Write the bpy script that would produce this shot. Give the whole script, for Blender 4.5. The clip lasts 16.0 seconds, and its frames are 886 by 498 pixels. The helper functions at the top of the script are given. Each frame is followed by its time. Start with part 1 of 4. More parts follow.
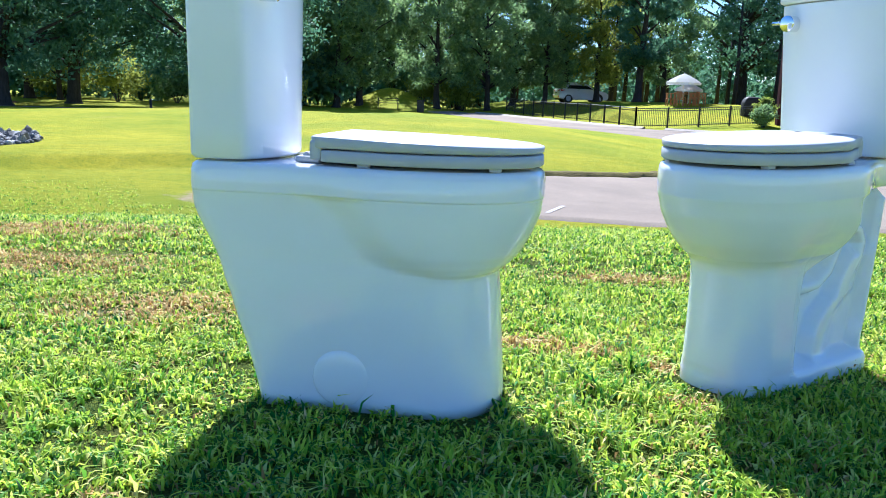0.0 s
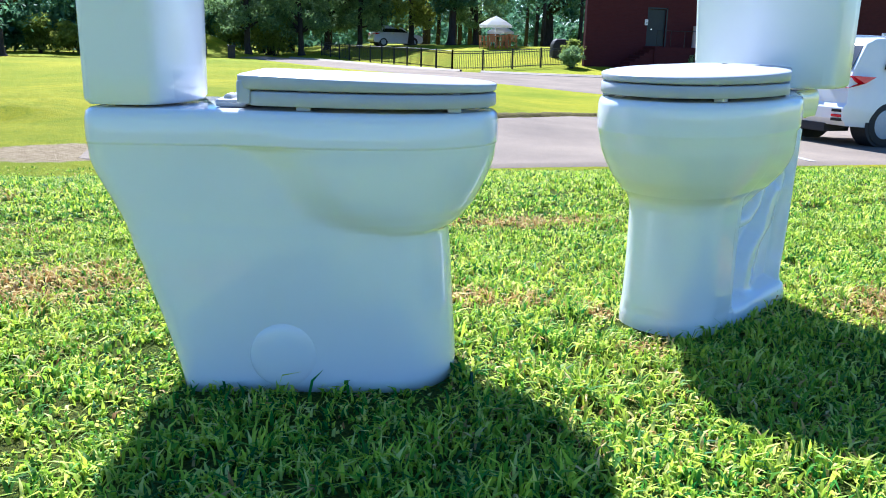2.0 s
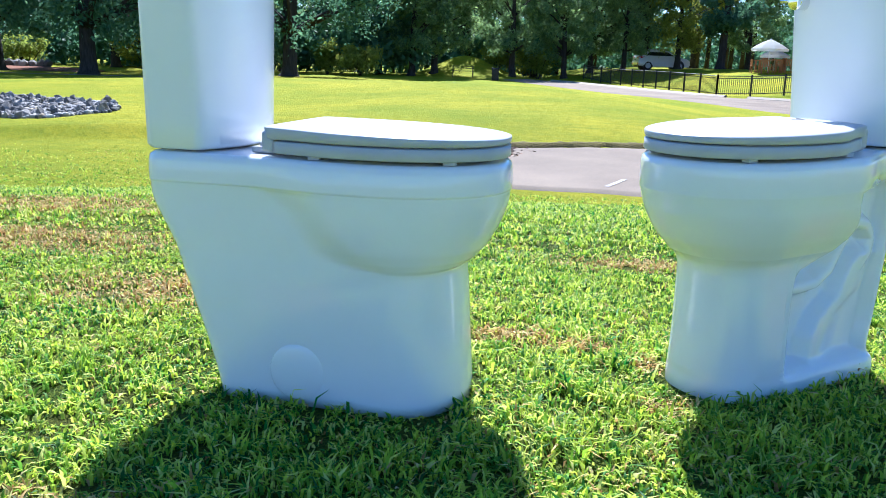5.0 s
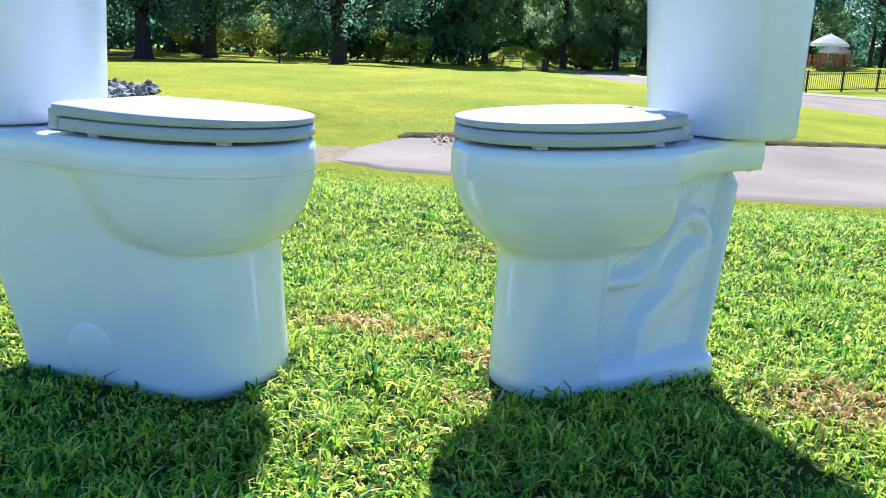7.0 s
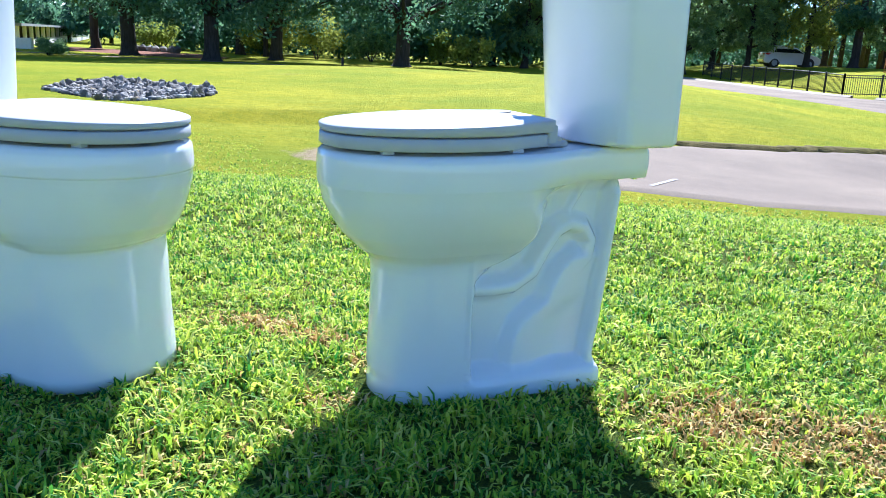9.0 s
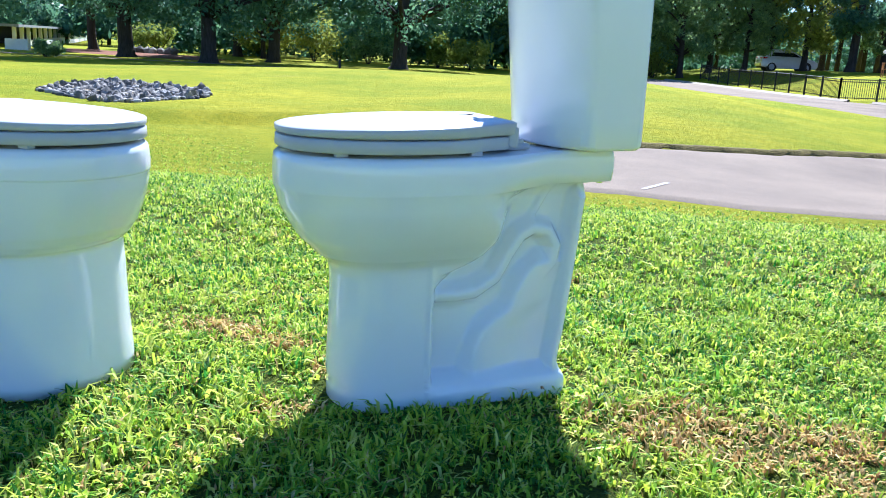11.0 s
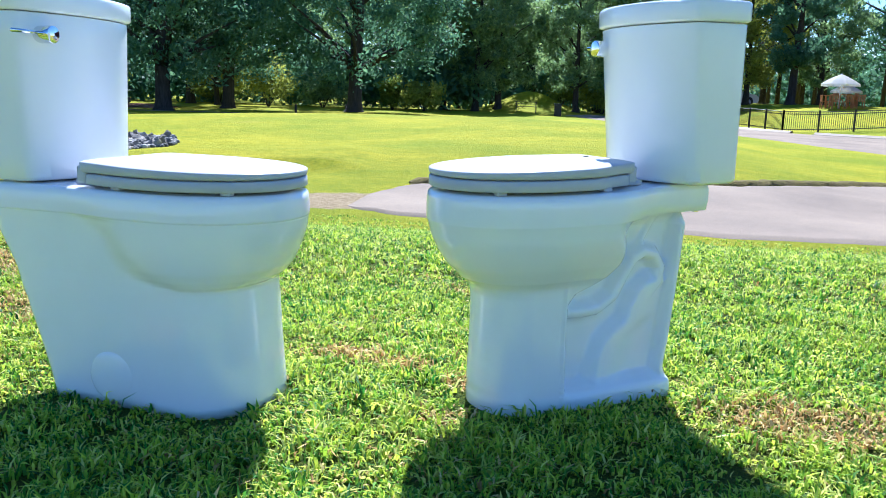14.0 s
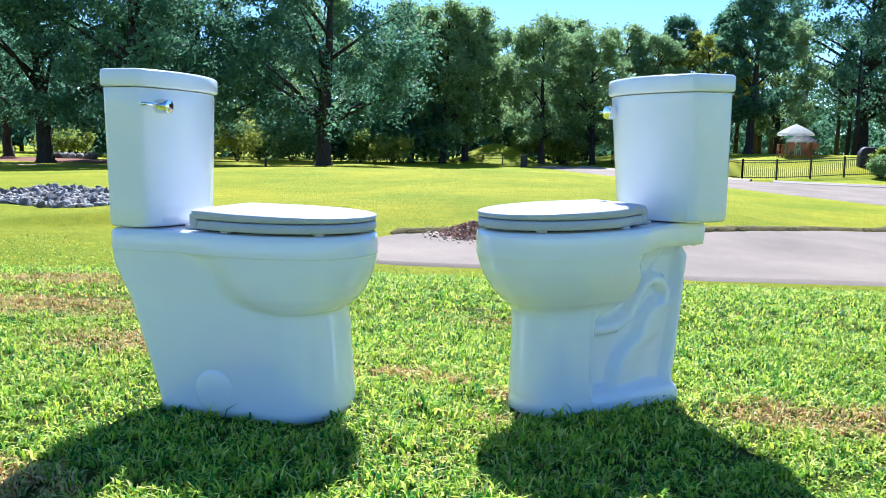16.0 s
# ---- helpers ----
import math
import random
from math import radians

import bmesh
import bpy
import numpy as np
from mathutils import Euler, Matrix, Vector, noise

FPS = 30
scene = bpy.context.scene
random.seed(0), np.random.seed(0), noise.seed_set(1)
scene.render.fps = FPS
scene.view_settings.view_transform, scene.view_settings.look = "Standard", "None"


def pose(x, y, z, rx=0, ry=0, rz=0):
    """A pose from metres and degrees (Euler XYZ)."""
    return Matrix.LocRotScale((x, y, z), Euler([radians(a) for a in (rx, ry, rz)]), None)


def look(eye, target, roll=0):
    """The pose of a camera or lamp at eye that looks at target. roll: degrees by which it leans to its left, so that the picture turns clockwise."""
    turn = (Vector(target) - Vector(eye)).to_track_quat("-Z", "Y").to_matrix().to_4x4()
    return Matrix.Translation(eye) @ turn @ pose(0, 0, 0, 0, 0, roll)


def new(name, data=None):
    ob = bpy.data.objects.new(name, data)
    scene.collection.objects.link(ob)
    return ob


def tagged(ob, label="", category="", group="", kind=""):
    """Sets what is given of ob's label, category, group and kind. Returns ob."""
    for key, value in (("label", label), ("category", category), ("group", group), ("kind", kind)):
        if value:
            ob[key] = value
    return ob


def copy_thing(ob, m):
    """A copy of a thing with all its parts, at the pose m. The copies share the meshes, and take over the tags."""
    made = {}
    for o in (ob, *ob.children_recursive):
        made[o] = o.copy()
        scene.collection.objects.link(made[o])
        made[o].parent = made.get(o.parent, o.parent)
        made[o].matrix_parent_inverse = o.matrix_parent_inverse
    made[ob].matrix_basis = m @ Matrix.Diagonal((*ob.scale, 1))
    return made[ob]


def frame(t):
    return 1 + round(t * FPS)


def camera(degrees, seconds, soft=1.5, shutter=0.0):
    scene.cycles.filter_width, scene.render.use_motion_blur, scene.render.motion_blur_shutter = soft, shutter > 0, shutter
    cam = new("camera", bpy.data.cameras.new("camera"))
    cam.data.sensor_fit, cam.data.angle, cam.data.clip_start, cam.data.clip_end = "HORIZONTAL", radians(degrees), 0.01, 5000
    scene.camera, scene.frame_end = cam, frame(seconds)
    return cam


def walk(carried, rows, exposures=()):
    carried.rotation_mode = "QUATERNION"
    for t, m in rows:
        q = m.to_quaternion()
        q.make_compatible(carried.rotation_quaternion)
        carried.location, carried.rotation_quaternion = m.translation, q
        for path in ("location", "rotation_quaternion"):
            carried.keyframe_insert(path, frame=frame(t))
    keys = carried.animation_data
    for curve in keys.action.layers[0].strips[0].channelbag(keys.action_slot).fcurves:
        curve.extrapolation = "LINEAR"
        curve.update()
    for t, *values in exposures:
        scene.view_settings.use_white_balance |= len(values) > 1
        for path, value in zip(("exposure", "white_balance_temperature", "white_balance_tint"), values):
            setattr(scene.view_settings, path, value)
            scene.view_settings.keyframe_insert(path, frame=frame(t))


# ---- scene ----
cam = camera(55.7, 16.0, 1.0)
PATH = [
    (0, (-0.486, -1.556, 0.545), (-0.439, 0.411, 0.188), 2.0),
    (0.5, (-0.531, -1.495, 0.524), (-0.411, 0.465, 0.141), 1.9),
    (1, (-0.588, -1.436, 0.515), (-0.327, 0.500, 0.091), 1.6),
    (1.5, (-0.643, -1.399, 0.518), (-0.249, 0.508, 0.061), 1.3),
    (2, (-0.678, -1.379, 0.519), (-0.213, 0.508, 0.050), 1.5),
    (2.5, (-0.686, -1.376, 0.526), (-0.217, 0.511, 0.061), 1.5),
    (3, (-0.649, -1.388, 0.545), (-0.253, 0.520, 0.094), 1.4),
    (3.5, (-0.557, -1.401, 0.556), (-0.301, 0.532, 0.113), 1.6),
    (6, (-0.107, -1.535, 0.595), (-0.351, 0.402, 0.159), 2.2),
    (6.5, (0.005, -1.492, 0.594), (-0.235, 0.444, 0.15), 2.7),
    (7, (0.137, -1.426, 0.587), (-0.11, 0.504, 0.124), 2.7),
    (7.5, (0.239, -1.369, 0.588), (-0.044, 0.551, 0.108), 2.6),
    (8, (0.309, -1.342, 0.59), (-0.011, 0.571, 0.104), 2.3),
    (8.5, (0.391, -1.348, 0.594), (0.034, 0.562, 0.117), 2.5),
    (9, (0.474, -1.365, 0.606), (0.077, 0.54, 0.142), 2.8),
    (9.5, (0.539, -1.359, 0.605), (0.117, 0.542, 0.148), 3.1),
    (12, (0.505, -1.308, 0.607), (0.218, 0.619, 0.155), 2.7),
    (12.5, (0.408, -1.349, 0.622), (0.203, 0.593, 0.192), 2.9),
    (13, (0.338, -1.405, 0.607), (0.122, 0.539, 0.192), 3.2),
    (13.5, (0.284, -1.501, 0.603), (0.028, 0.442, 0.207), 2.7),
    (14, (0.239, -1.606, 0.616), (-0.055, 0.339, 0.255), 1.7),
    (14.5, (0.189, -1.697, 0.628), (-0.138, 0.248, 0.297), 1.2),
    (15, (0.151, -1.785, 0.63), (-0.177, 0.164, 0.324), 1.0),
    (15.5, (0.121, -1.891, 0.633), (-0.156, 0.071, 0.362), 0.9),
    (16, (0.103, -1.969, 0.623), (-0.119, 0.004, 0.385), 1.1),
]
walk(cam, [(t, look(eye, target, roll)) for t, eye, target, roll in PATH], [(0, 1.46, 5000, 15.5), (16, 1.46, 5000, 15.5)])

# ---- light ----
world = bpy.data.worlds.new("sky")
scene.world = world
world.use_nodes = True
wt = world.node_tree
sky = wt.nodes.new("ShaderNodeTexSky")
sky.sky_type = "NISHITA"
sky.sun_disc = False
sky.sun_elevation = radians(46.5)
sky.sun_rotation = radians(-6)
sky.air_density, sky.dust_density, sky.ozone_density = 1.0, 0.1, 3.5
tone = wt.nodes.new("ShaderNodeHueSaturation")
tone.inputs["Saturation"].default_value = 1.15
wt.links.new(sky.outputs[0], tone.inputs["Color"])
wt.links.new(tone.outputs[0], wt.nodes["Background"].inputs[0])
wt.nodes["Background"].inputs[1].default_value = 0.064
sun = new("sun", bpy.data.lights.new("sun", "SUN"))
sun.data.energy, sun.data.angle, sun.data.color = 5.0, radians(0.55), (1.0, 0.925, 0.79)
sun.matrix_world = look((-2, 20, 21.2), (0, 0, 0))


# ---- materials ----
class Mat:
    """A node material with a few shorthands."""

    def __init__(self, name, rough=0.6, metal=0.0, spec=0.5):
        self.m = bpy.data.materials.new(name)
        self.m.use_nodes = True
        self.t = self.m.node_tree
        self.b = self.t.nodes["Principled BSDF"]
        self.set("Roughness", rough), self.set("Metallic", metal), self.set("Specular IOR Level", spec)
        self.uv = self.t.nodes.new("ShaderNodeTexCoord").outputs["Object"]

    def set(self, key, value):
        self.b.inputs[key].default_value = value

    def link(self, a, b):
        self.t.links.new(a, b)

    def world_coords(self):
        self.uv = self.t.nodes.new("ShaderNodeNewGeometry").outputs["Position"]
        return self

    def noise(self, scale, detail=4, rough=0.55, stretch=None):
        n = self.t.nodes.new("ShaderNodeTexNoise")
        n.inputs["Scale"].default_value, n.inputs["Detail"].default_value, n.inputs["Roughness"].default_value = scale, detail, rough
        if stretch:
            mp = self.t.nodes.new("ShaderNodeMapping")
            mp.inputs["Scale"].default_value = stretch
            self.link(self.uv, mp.inputs[0]), self.link(mp.outputs[0], n.inputs["Vector"])
        else:
            self.link(self.uv, n.inputs["Vector"])
        return n.outputs["Fac"]

    def ramp(self, fac, *stops):
        r = self.t.nodes.new("ShaderNodeValToRGB")
        els = r.color_ramp.elements
        while len(els) < len(stops):
            els.new(0.5)
        for e, (p, c) in zip(els, stops):
            e.position, e.color = p, (*c, 1) if len(c) == 3 else c
        self.link(fac, r.inputs[0])
        return r.outputs[0]

    def mix(self, fac, a, b, kind="MIX"):
        n = self.t.nodes.new("ShaderNodeMix")
        n.data_type, n.blend_type = "RGBA", kind
        for sock, v in ((n.inputs[0], fac), (n.inputs[6], a), (n.inputs[7], b)):
            if isinstance(v, (int, float)):
                sock.default_value = v
            elif isinstance(v, tuple):
                sock.default_value = (*v, 1)
            else:
                self.link(v, sock)
        return n.outputs[2]

    def color(self, c):
        if isinstance(c, tuple):
            self.set("Base Color", (*c, 1))
        else:
            self.link(c, self.b.inputs["Base Color"])
        return self

    def bump(self, fac, strength=0.3, dist=0.01):
        n = self.t.nodes.new("ShaderNodeBump")
        n.inputs["Strength"].default_value, n.inputs["Distance"].default_value = strength, dist
        self.link(fac, n.inputs["Height"])
        self.link(n.outputs[0], self.b.inputs["Normal"])
        return self

    def island(self):
        return self.t.nodes.new("ShaderNodeNewGeometry").outputs["Random Per Island"]

    def each(self):
        return self.t.nodes.new("ShaderNodeObjectInfo").outputs["Random"]

    def translucent(self, color, amount):
        tr, mx = self.t.nodes.new("ShaderNodeBsdfTranslucent"), self.t.nodes.new("ShaderNodeMixShader")
        out = self.t.nodes["Material Output"]
        self.link(color, tr.inputs[0])
        mx.inputs[0].default_value = amount
        self.link(self.b.outputs[0], mx.inputs[1]), self.link(tr.outputs[0], mx.inputs[2]), self.link(mx.outputs[0], out.inputs[0])
        return self


def speckled(name, a, b, scale, rough=0.7, metal=0.0, bump=0.2, dist=0.01, spec=0.4, world_space=False):
    """Two tones over a coarse and a fine noise, with a light relief."""
    m = Mat(name, rough, metal, spec)
    if world_space:
        m.world_coords()
    c = m.mix(m.noise(scale * 7, 3), m.ramp(m.noise(scale), (0.3, a), (0.7, b)), m.ramp(m.noise(scale * 3), (0.35, b), (0.65, a)))
    m.color(c).bump(m.noise(scale * 9, 3), bump, dist)
    return m


porcelain = Mat("porcelain", 0.07, 0, 0.5)
porcelain.color(porcelain.ramp(porcelain.noise(9), (0.3, (0.82, 0.835, 0.845)), (0.7, (0.85, 0.86, 0.865))))
porcelain.set("Coat Weight", 0.3), porcelain.set("Coat Roughness", 0.03)
porcelain.bump(porcelain.noise(14, 2), 0.02, 0.004)
tank_glaze = Mat("tank glaze", 0.12, 0, 0.5)
tank_glaze.color(tank_glaze.ramp(tank_glaze.noise(7), (0.3, (0.82, 0.835, 0.845)), (0.7, (0.85, 0.86, 0.865))))
tank_glaze.bump(tank_glaze.noise(30, 2), 0.025, 0.003)
seat_plastic = Mat("seat plastic", 0.32, 0, 0.12)
seat_plastic.color(seat_plastic.ramp(seat_plastic.noise(25), (0.3, (0.48, 0.48, 0.495)), (0.7, (0.51, 0.51, 0.525))))
seat_plastic.bump(seat_plastic.noise(300, 2), 0.03, 0.001)
chrome = Mat("chrome", 0.05, 1.0)
chrome.color(chrome.ramp(chrome.noise(40), (0.3, (0.72, 0.74, 0.76)), (0.7, (0.82, 0.83, 0.84))))
rubber = speckled("rubber", (0.02, 0.02, 0.022), (0.035, 0.035, 0.036), 30, 0.7)

blade = Mat("grass blade", 0.55, 0, 0.2)
bc = blade.ramp(blade.island(), (0.0, (0.010, 0.080, 0.022)), (0.20, (0.055, 0.26, 0.030)), (0.42, (0.33, 0.53, 0.028)), (0.76, (0.74, 0.81, 0.07)), (1.0, (0.84, 0.82, 0.24)))
blade.world_coords()
bc = blade.mix(blade.ramp(blade.noise(2.2, 5), (0.4, (0, 0, 0)), (0.72, (0.34, 0.34, 0.34))), bc, (0.50, 0.54, 0.03))
bc = blade.mix(blade.ramp(blade.noise(9, 3), (0.5, (0, 0, 0)), (0.75, (0.40, 0.40, 0.40))), bc, (0.06, 0.27, 0.02))
blade.color(bc).translucent(bc, 0.45)
dry_blade = Mat("dry grass blade", 0.75, 0, 0.12)
dc = dry_blade.ramp(dry_blade.island(), (0.0, (0.34, 0.17, 0.05)), (0.5, (0.64, 0.43, 0.15)), (0.9, (0.82, 0.64, 0.29)), (1.0, (0.30, 0.38, 0.03)))
dry_blade.color(dc).translucent(dc, 0.3)

lawn = Mat("lawn", 0.9, 0, 0.05).world_coords()
lc = lawn.mix(lawn.ramp(lawn.noise(0.22, 5), (0.35, (0, 0, 0)), (0.68, (1, 1, 1))), (0.235, 0.265, 0.008), (0.46, 0.385, 0.016))
lc = lawn.mix(lawn.ramp(lawn.noise(1.5, 6, 0.7, (1, 2.2, 1)), (0.40, (0, 0, 0)), (0.75, (0.65, 0.65, 0.65))), lc, (0.15, 0.215, 0.006))
lc = lawn.mix(lawn.ramp(lawn.noise(9, 5, 0.75), (0.5, (0, 0, 0)), (0.72, (0.5, 0.5, 0.5))), lc, (0.10, 0.165, 0.01))
lc = lawn.mix(lawn.ramp(lawn.noise(40, 5, 0.8), (0.48, (0, 0, 0)), (0.75, (0.75, 0.75, 0.75))), lc, (0.07, 0.13, 0.012))
lc = lawn.mix(lawn.ramp(lawn.noise(0.16, 6, 0.6), (0.62, (0, 0, 0)), (0.78, (0.5, 0.5, 0.5))), lc, (0.34, 0.26, 0.07))
# shade between the blades of the near turf, painted as dark thatch thinning with distance
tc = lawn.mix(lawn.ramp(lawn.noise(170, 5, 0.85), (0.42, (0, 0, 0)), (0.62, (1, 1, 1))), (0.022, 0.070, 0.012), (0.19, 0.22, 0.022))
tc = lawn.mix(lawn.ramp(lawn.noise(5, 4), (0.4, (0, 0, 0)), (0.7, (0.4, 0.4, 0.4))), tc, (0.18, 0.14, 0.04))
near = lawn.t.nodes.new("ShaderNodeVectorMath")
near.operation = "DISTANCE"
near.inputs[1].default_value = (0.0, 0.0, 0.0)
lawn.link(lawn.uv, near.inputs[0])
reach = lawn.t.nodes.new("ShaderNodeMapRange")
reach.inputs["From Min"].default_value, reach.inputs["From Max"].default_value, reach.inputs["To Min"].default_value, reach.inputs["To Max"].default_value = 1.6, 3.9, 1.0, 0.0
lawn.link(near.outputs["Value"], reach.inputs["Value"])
# bare sandy soil where the drive runs out into the lawn
from_tip = lawn.t.nodes.new("ShaderNodeVectorMath")
from_tip.operation = "SUBTRACT"
from_tip.inputs[1].default_value = (-2.45, 7.75, 0.0)
lawn.link(lawn.uv, from_tip.inputs[0])
across = lawn.t.nodes.new("ShaderNodeVectorMath")
across.operation = "MULTIPLY"
across.inputs[1].default_value = (1.25, 1.35, 0.0)
lawn.link(from_tip.outputs[0], across.inputs[0])
span = lawn.t.nodes.new("ShaderNodeVectorMath")
span.operation = "LENGTH"
lawn.link(across.outputs[0], span.inputs[0])
ragged = lawn.t.nodes.new("ShaderNodeMath")
ragged.operation = "ADD"
lawn.link(span.outputs["Value"], ragged.inputs[0]), lawn.link(lawn.noise(2.5, 6, 0.7), ragged.inputs[1])
bare = lawn.ramp(ragged.outputs[0], (0.0, (1, 1, 1)), (1.0, (0, 0, 0)))
bare.node.color_ramp.elements[0].position, bare.node.color_ramp.elements[1].position = 0.9, 1.0
half = lawn.t.nodes.new("ShaderNodeMath")
half.operation = "MULTIPLY"
half.inputs[1].default_value = 0.65
lawn.link(ragged.outputs[0], half.inputs[0])
lawn.link(half.outputs[0], bare.node.inputs[0])
lc = lawn.mix(bare, lc, lawn.ramp(lawn.noise(14, 5), (0.35, (0.27, 0.20, 0.11)), (0.65, (0.40, 0.31, 0.18))))
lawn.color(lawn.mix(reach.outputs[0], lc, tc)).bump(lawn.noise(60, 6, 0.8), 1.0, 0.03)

asphalt = Mat("asphalt", 0.92, 0, 0.15).world_coords()
ac = asphalt.ramp(asphalt.noise(0.5, 6, 0.6), (0.32, (0.20, 0.152, 0.108)), (0.68, (0.32, 0.248, 0.172)))
ac = asphalt.mix(asphalt.ramp(asphalt.noise(90, 3, 0.7), (0.35, (0, 0, 0)), (0.7, (0.5, 0.5, 0.5))), ac, (0.10, 0.097, 0.095))
ac = asphalt.mix(asphalt.ramp(asphalt.noise(1.3, 8, 0.75, (0.4, 1.6, 1)), (0.66, (0, 0, 0)), (0.74, (0.45, 0.45, 0.45))), ac, (0.075, 0.07, 0.068))
asphalt.color(ac).bump(asphalt.noise(120, 4, 0.8), 0.5, 0.01)
soil = speckled("brown soil", (0.10, 0.075, 0.03), (0.17, 0.14, 0.04), 4, 0.95, 0, 0.8, 0.03, 0.1, True)
soil_red = speckled("red mulch", (0.17, 0.075, 0.045), (0.27, 0.13, 0.08), 3, 0.95, 0, 0.8, 0.03, 0.1, True)
line_paint = speckled("worn line paint", (0.46, 0.44, 0.42), (0.30, 0.27, 0.25), 9, 0.8, 0, 0.3, 0.004, 0.3, True)
concrete = speckled("kerb concrete", (0.36, 0.29, 0.21), (0.46, 0.39, 0.30), 2, 0.85, 0, 0.4, 0.01, 0.3, True)
rock_mat = Mat("grey rock", 0.8, 0, 0.3)
rc = rock_mat.ramp(rock_mat.each(), (0, (0.05, 0.048, 0.045)), (0.45, (0.19, 0.17, 0.145)), (1, (0.66, 0.60, 0.52)))
rock_mat.color(rock_mat.mix(rock_mat.noise(9, 5), rc, (0.16, 0.145, 0.125))).bump(rock_mat.noise(14, 5), 0.6, 0.03)
mulch_mat = Mat("bark mulch", 0.9, 0, 0.2)
mulch_mat.color(mulch_mat.ramp(mulch_mat.island(), (0, (0.17, 0.095, 0.06)), (0.6, (0.50, 0.32, 0.22)), (1, (0.74, 0.56, 0.42))))
bark = Mat("bark", 0.9, 0, 0.2)
bark.color(bark.ramp(bark.noise(3, 6, 0.7, (3, 3, 0.5)), (0.3, (0.022, 0.020, 0.018)), (0.7, (0.070, 0.060, 0.052))))
bark.bump(bark.noise(6, 5, 0.7, (4, 4, 0.6)), 0.9, 0.05)


def leaf_material(name, dark, mid, light, amount=0.45):
    m = Mat(name, 0.6, 0, 0.15)
    c = m.ramp(m.island(), (0, dark), (0.55, mid), (1, light))
    c = m.mix(m.noise(0.35, 3), c, light)
    m.color(c).translucent(c, amount)
    return m


leaf_dark = leaf_material("oak leaves", (0.012, 0.048, 0.040), (0.038, 0.125, 0.100), (0.17, 0.31, 0.15), 0.55)
leaf_mid = leaf_material("maple leaves", (0.022, 0.070, 0.046), (0.09, 0.21, 0.115), (0.36, 0.48, 0.17), 0.57)
leaf_gold = leaf_material("yellowing leaves", (0.07, 0.12, 0.02), (0.22, 0.28, 0.04), (0.42, 0.44, 0.08), 0.55)
leaf_bush = leaf_material("shrub leaves", (0.06, 0.12, 0.02), (0.17, 0.26, 0.04), (0.34, 0.38, 0.07), 0.6)

brick_mat = Mat("red brick", 0.85, 0, 0.25)
br = brick_mat.t.nodes.new("ShaderNodeTexBrick")
for key, v in (("Scale", 1.0), ("Mortar Size", 0.006), ("Brick Width", 0.22), ("Row Height", 0.075)):
    br.inputs[key].default_value = v
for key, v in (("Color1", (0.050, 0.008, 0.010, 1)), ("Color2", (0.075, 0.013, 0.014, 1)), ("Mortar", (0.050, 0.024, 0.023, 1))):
    br.inputs[key].default_value = v
mp = brick_mat.t.nodes.new("ShaderNodeMapping")
mp.inputs["Rotation"].default_value = (radians(90), 0, 0)
brick_mat.link(brick_mat.uv, mp.inputs[0]), brick_mat.link(mp.outputs[0], br.inputs["Vector"])
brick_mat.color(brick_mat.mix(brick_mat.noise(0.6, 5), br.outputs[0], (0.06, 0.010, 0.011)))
dark_door = speckled("painted dark door", (0.012, 0.018, 0.022), (0.017, 0.026, 0.030), 2, 0.5)
black_metal = speckled("black metal", (0.012, 0.012, 0.013), (0.022, 0.022, 0.023), 5, 0.45, 0.3)
canvas = speckled("white canvas", (0.84, 0.84, 0.84), (0.88, 0.88, 0.87), 3, 0.9)
canvas.translucent(canvas.ramp(canvas.noise(2), (0, (0.8, 0.8, 0.79)), (1, (0.86, 0.86, 0.85))), 0.6)
cedar = speckled("orange wood", (0.34, 0.13, 0.05), (0.45, 0.19, 0.08), 6, 0.6)
white_paint = speckled("white paint", (0.68, 0.66, 0.64), (0.78, 0.77, 0.75), 1.5, 0.6)
roof_grey = speckled("grey roofing", (0.20, 0.21, 0.22), (0.30, 0.31, 0.32), 2, 0.8)
pale_stone = speckled("pale stone column", (0.5, 0.36, 0.31), (0.6, 0.45, 0.39), 3, 0.8)
car_paint = Mat("white car paint", 0.18, 0, 0.5)
car_paint.color(car_paint.ramp(car_paint.noise(3), (0.3, (0.74, 0.75, 0.76)), (0.7, (0.79, 0.79, 0.8))))
car_paint.set("Coat Weight", 0.6)
car_glass = Mat("tinted car glass", 0.04, 0, 0.6)
car_glass.color(car_glass.ramp(car_glass.noise(2), (0, (0.012, 0.016, 0.02)), (1, (0.02, 0.026, 0.032))))
lamp_red = Mat("red lens", 0.1, 0, 0.6)
lamp_red.color(lamp_red.ramp(lamp_red.noise(30), (0.3, (0.58, 0.004, 0.018)), (0.7, (0.66, 0.008, 0.024))))
lamp_clear = speckled("clear lens", (0.55, 0.5, 0.48), (0.7, 0.66, 0.62), 20, 0.15)
plate_mat = speckled("grey plate", (0.42, 0.45, 0.5), (0.5, 0.53, 0.57), 12, 0.4)


# ---- ground ----
def ease(a, b, v):
    s = np.clip((v - a) / (b - a), 0, 1)
    return s * s * (3 - 2 * s)


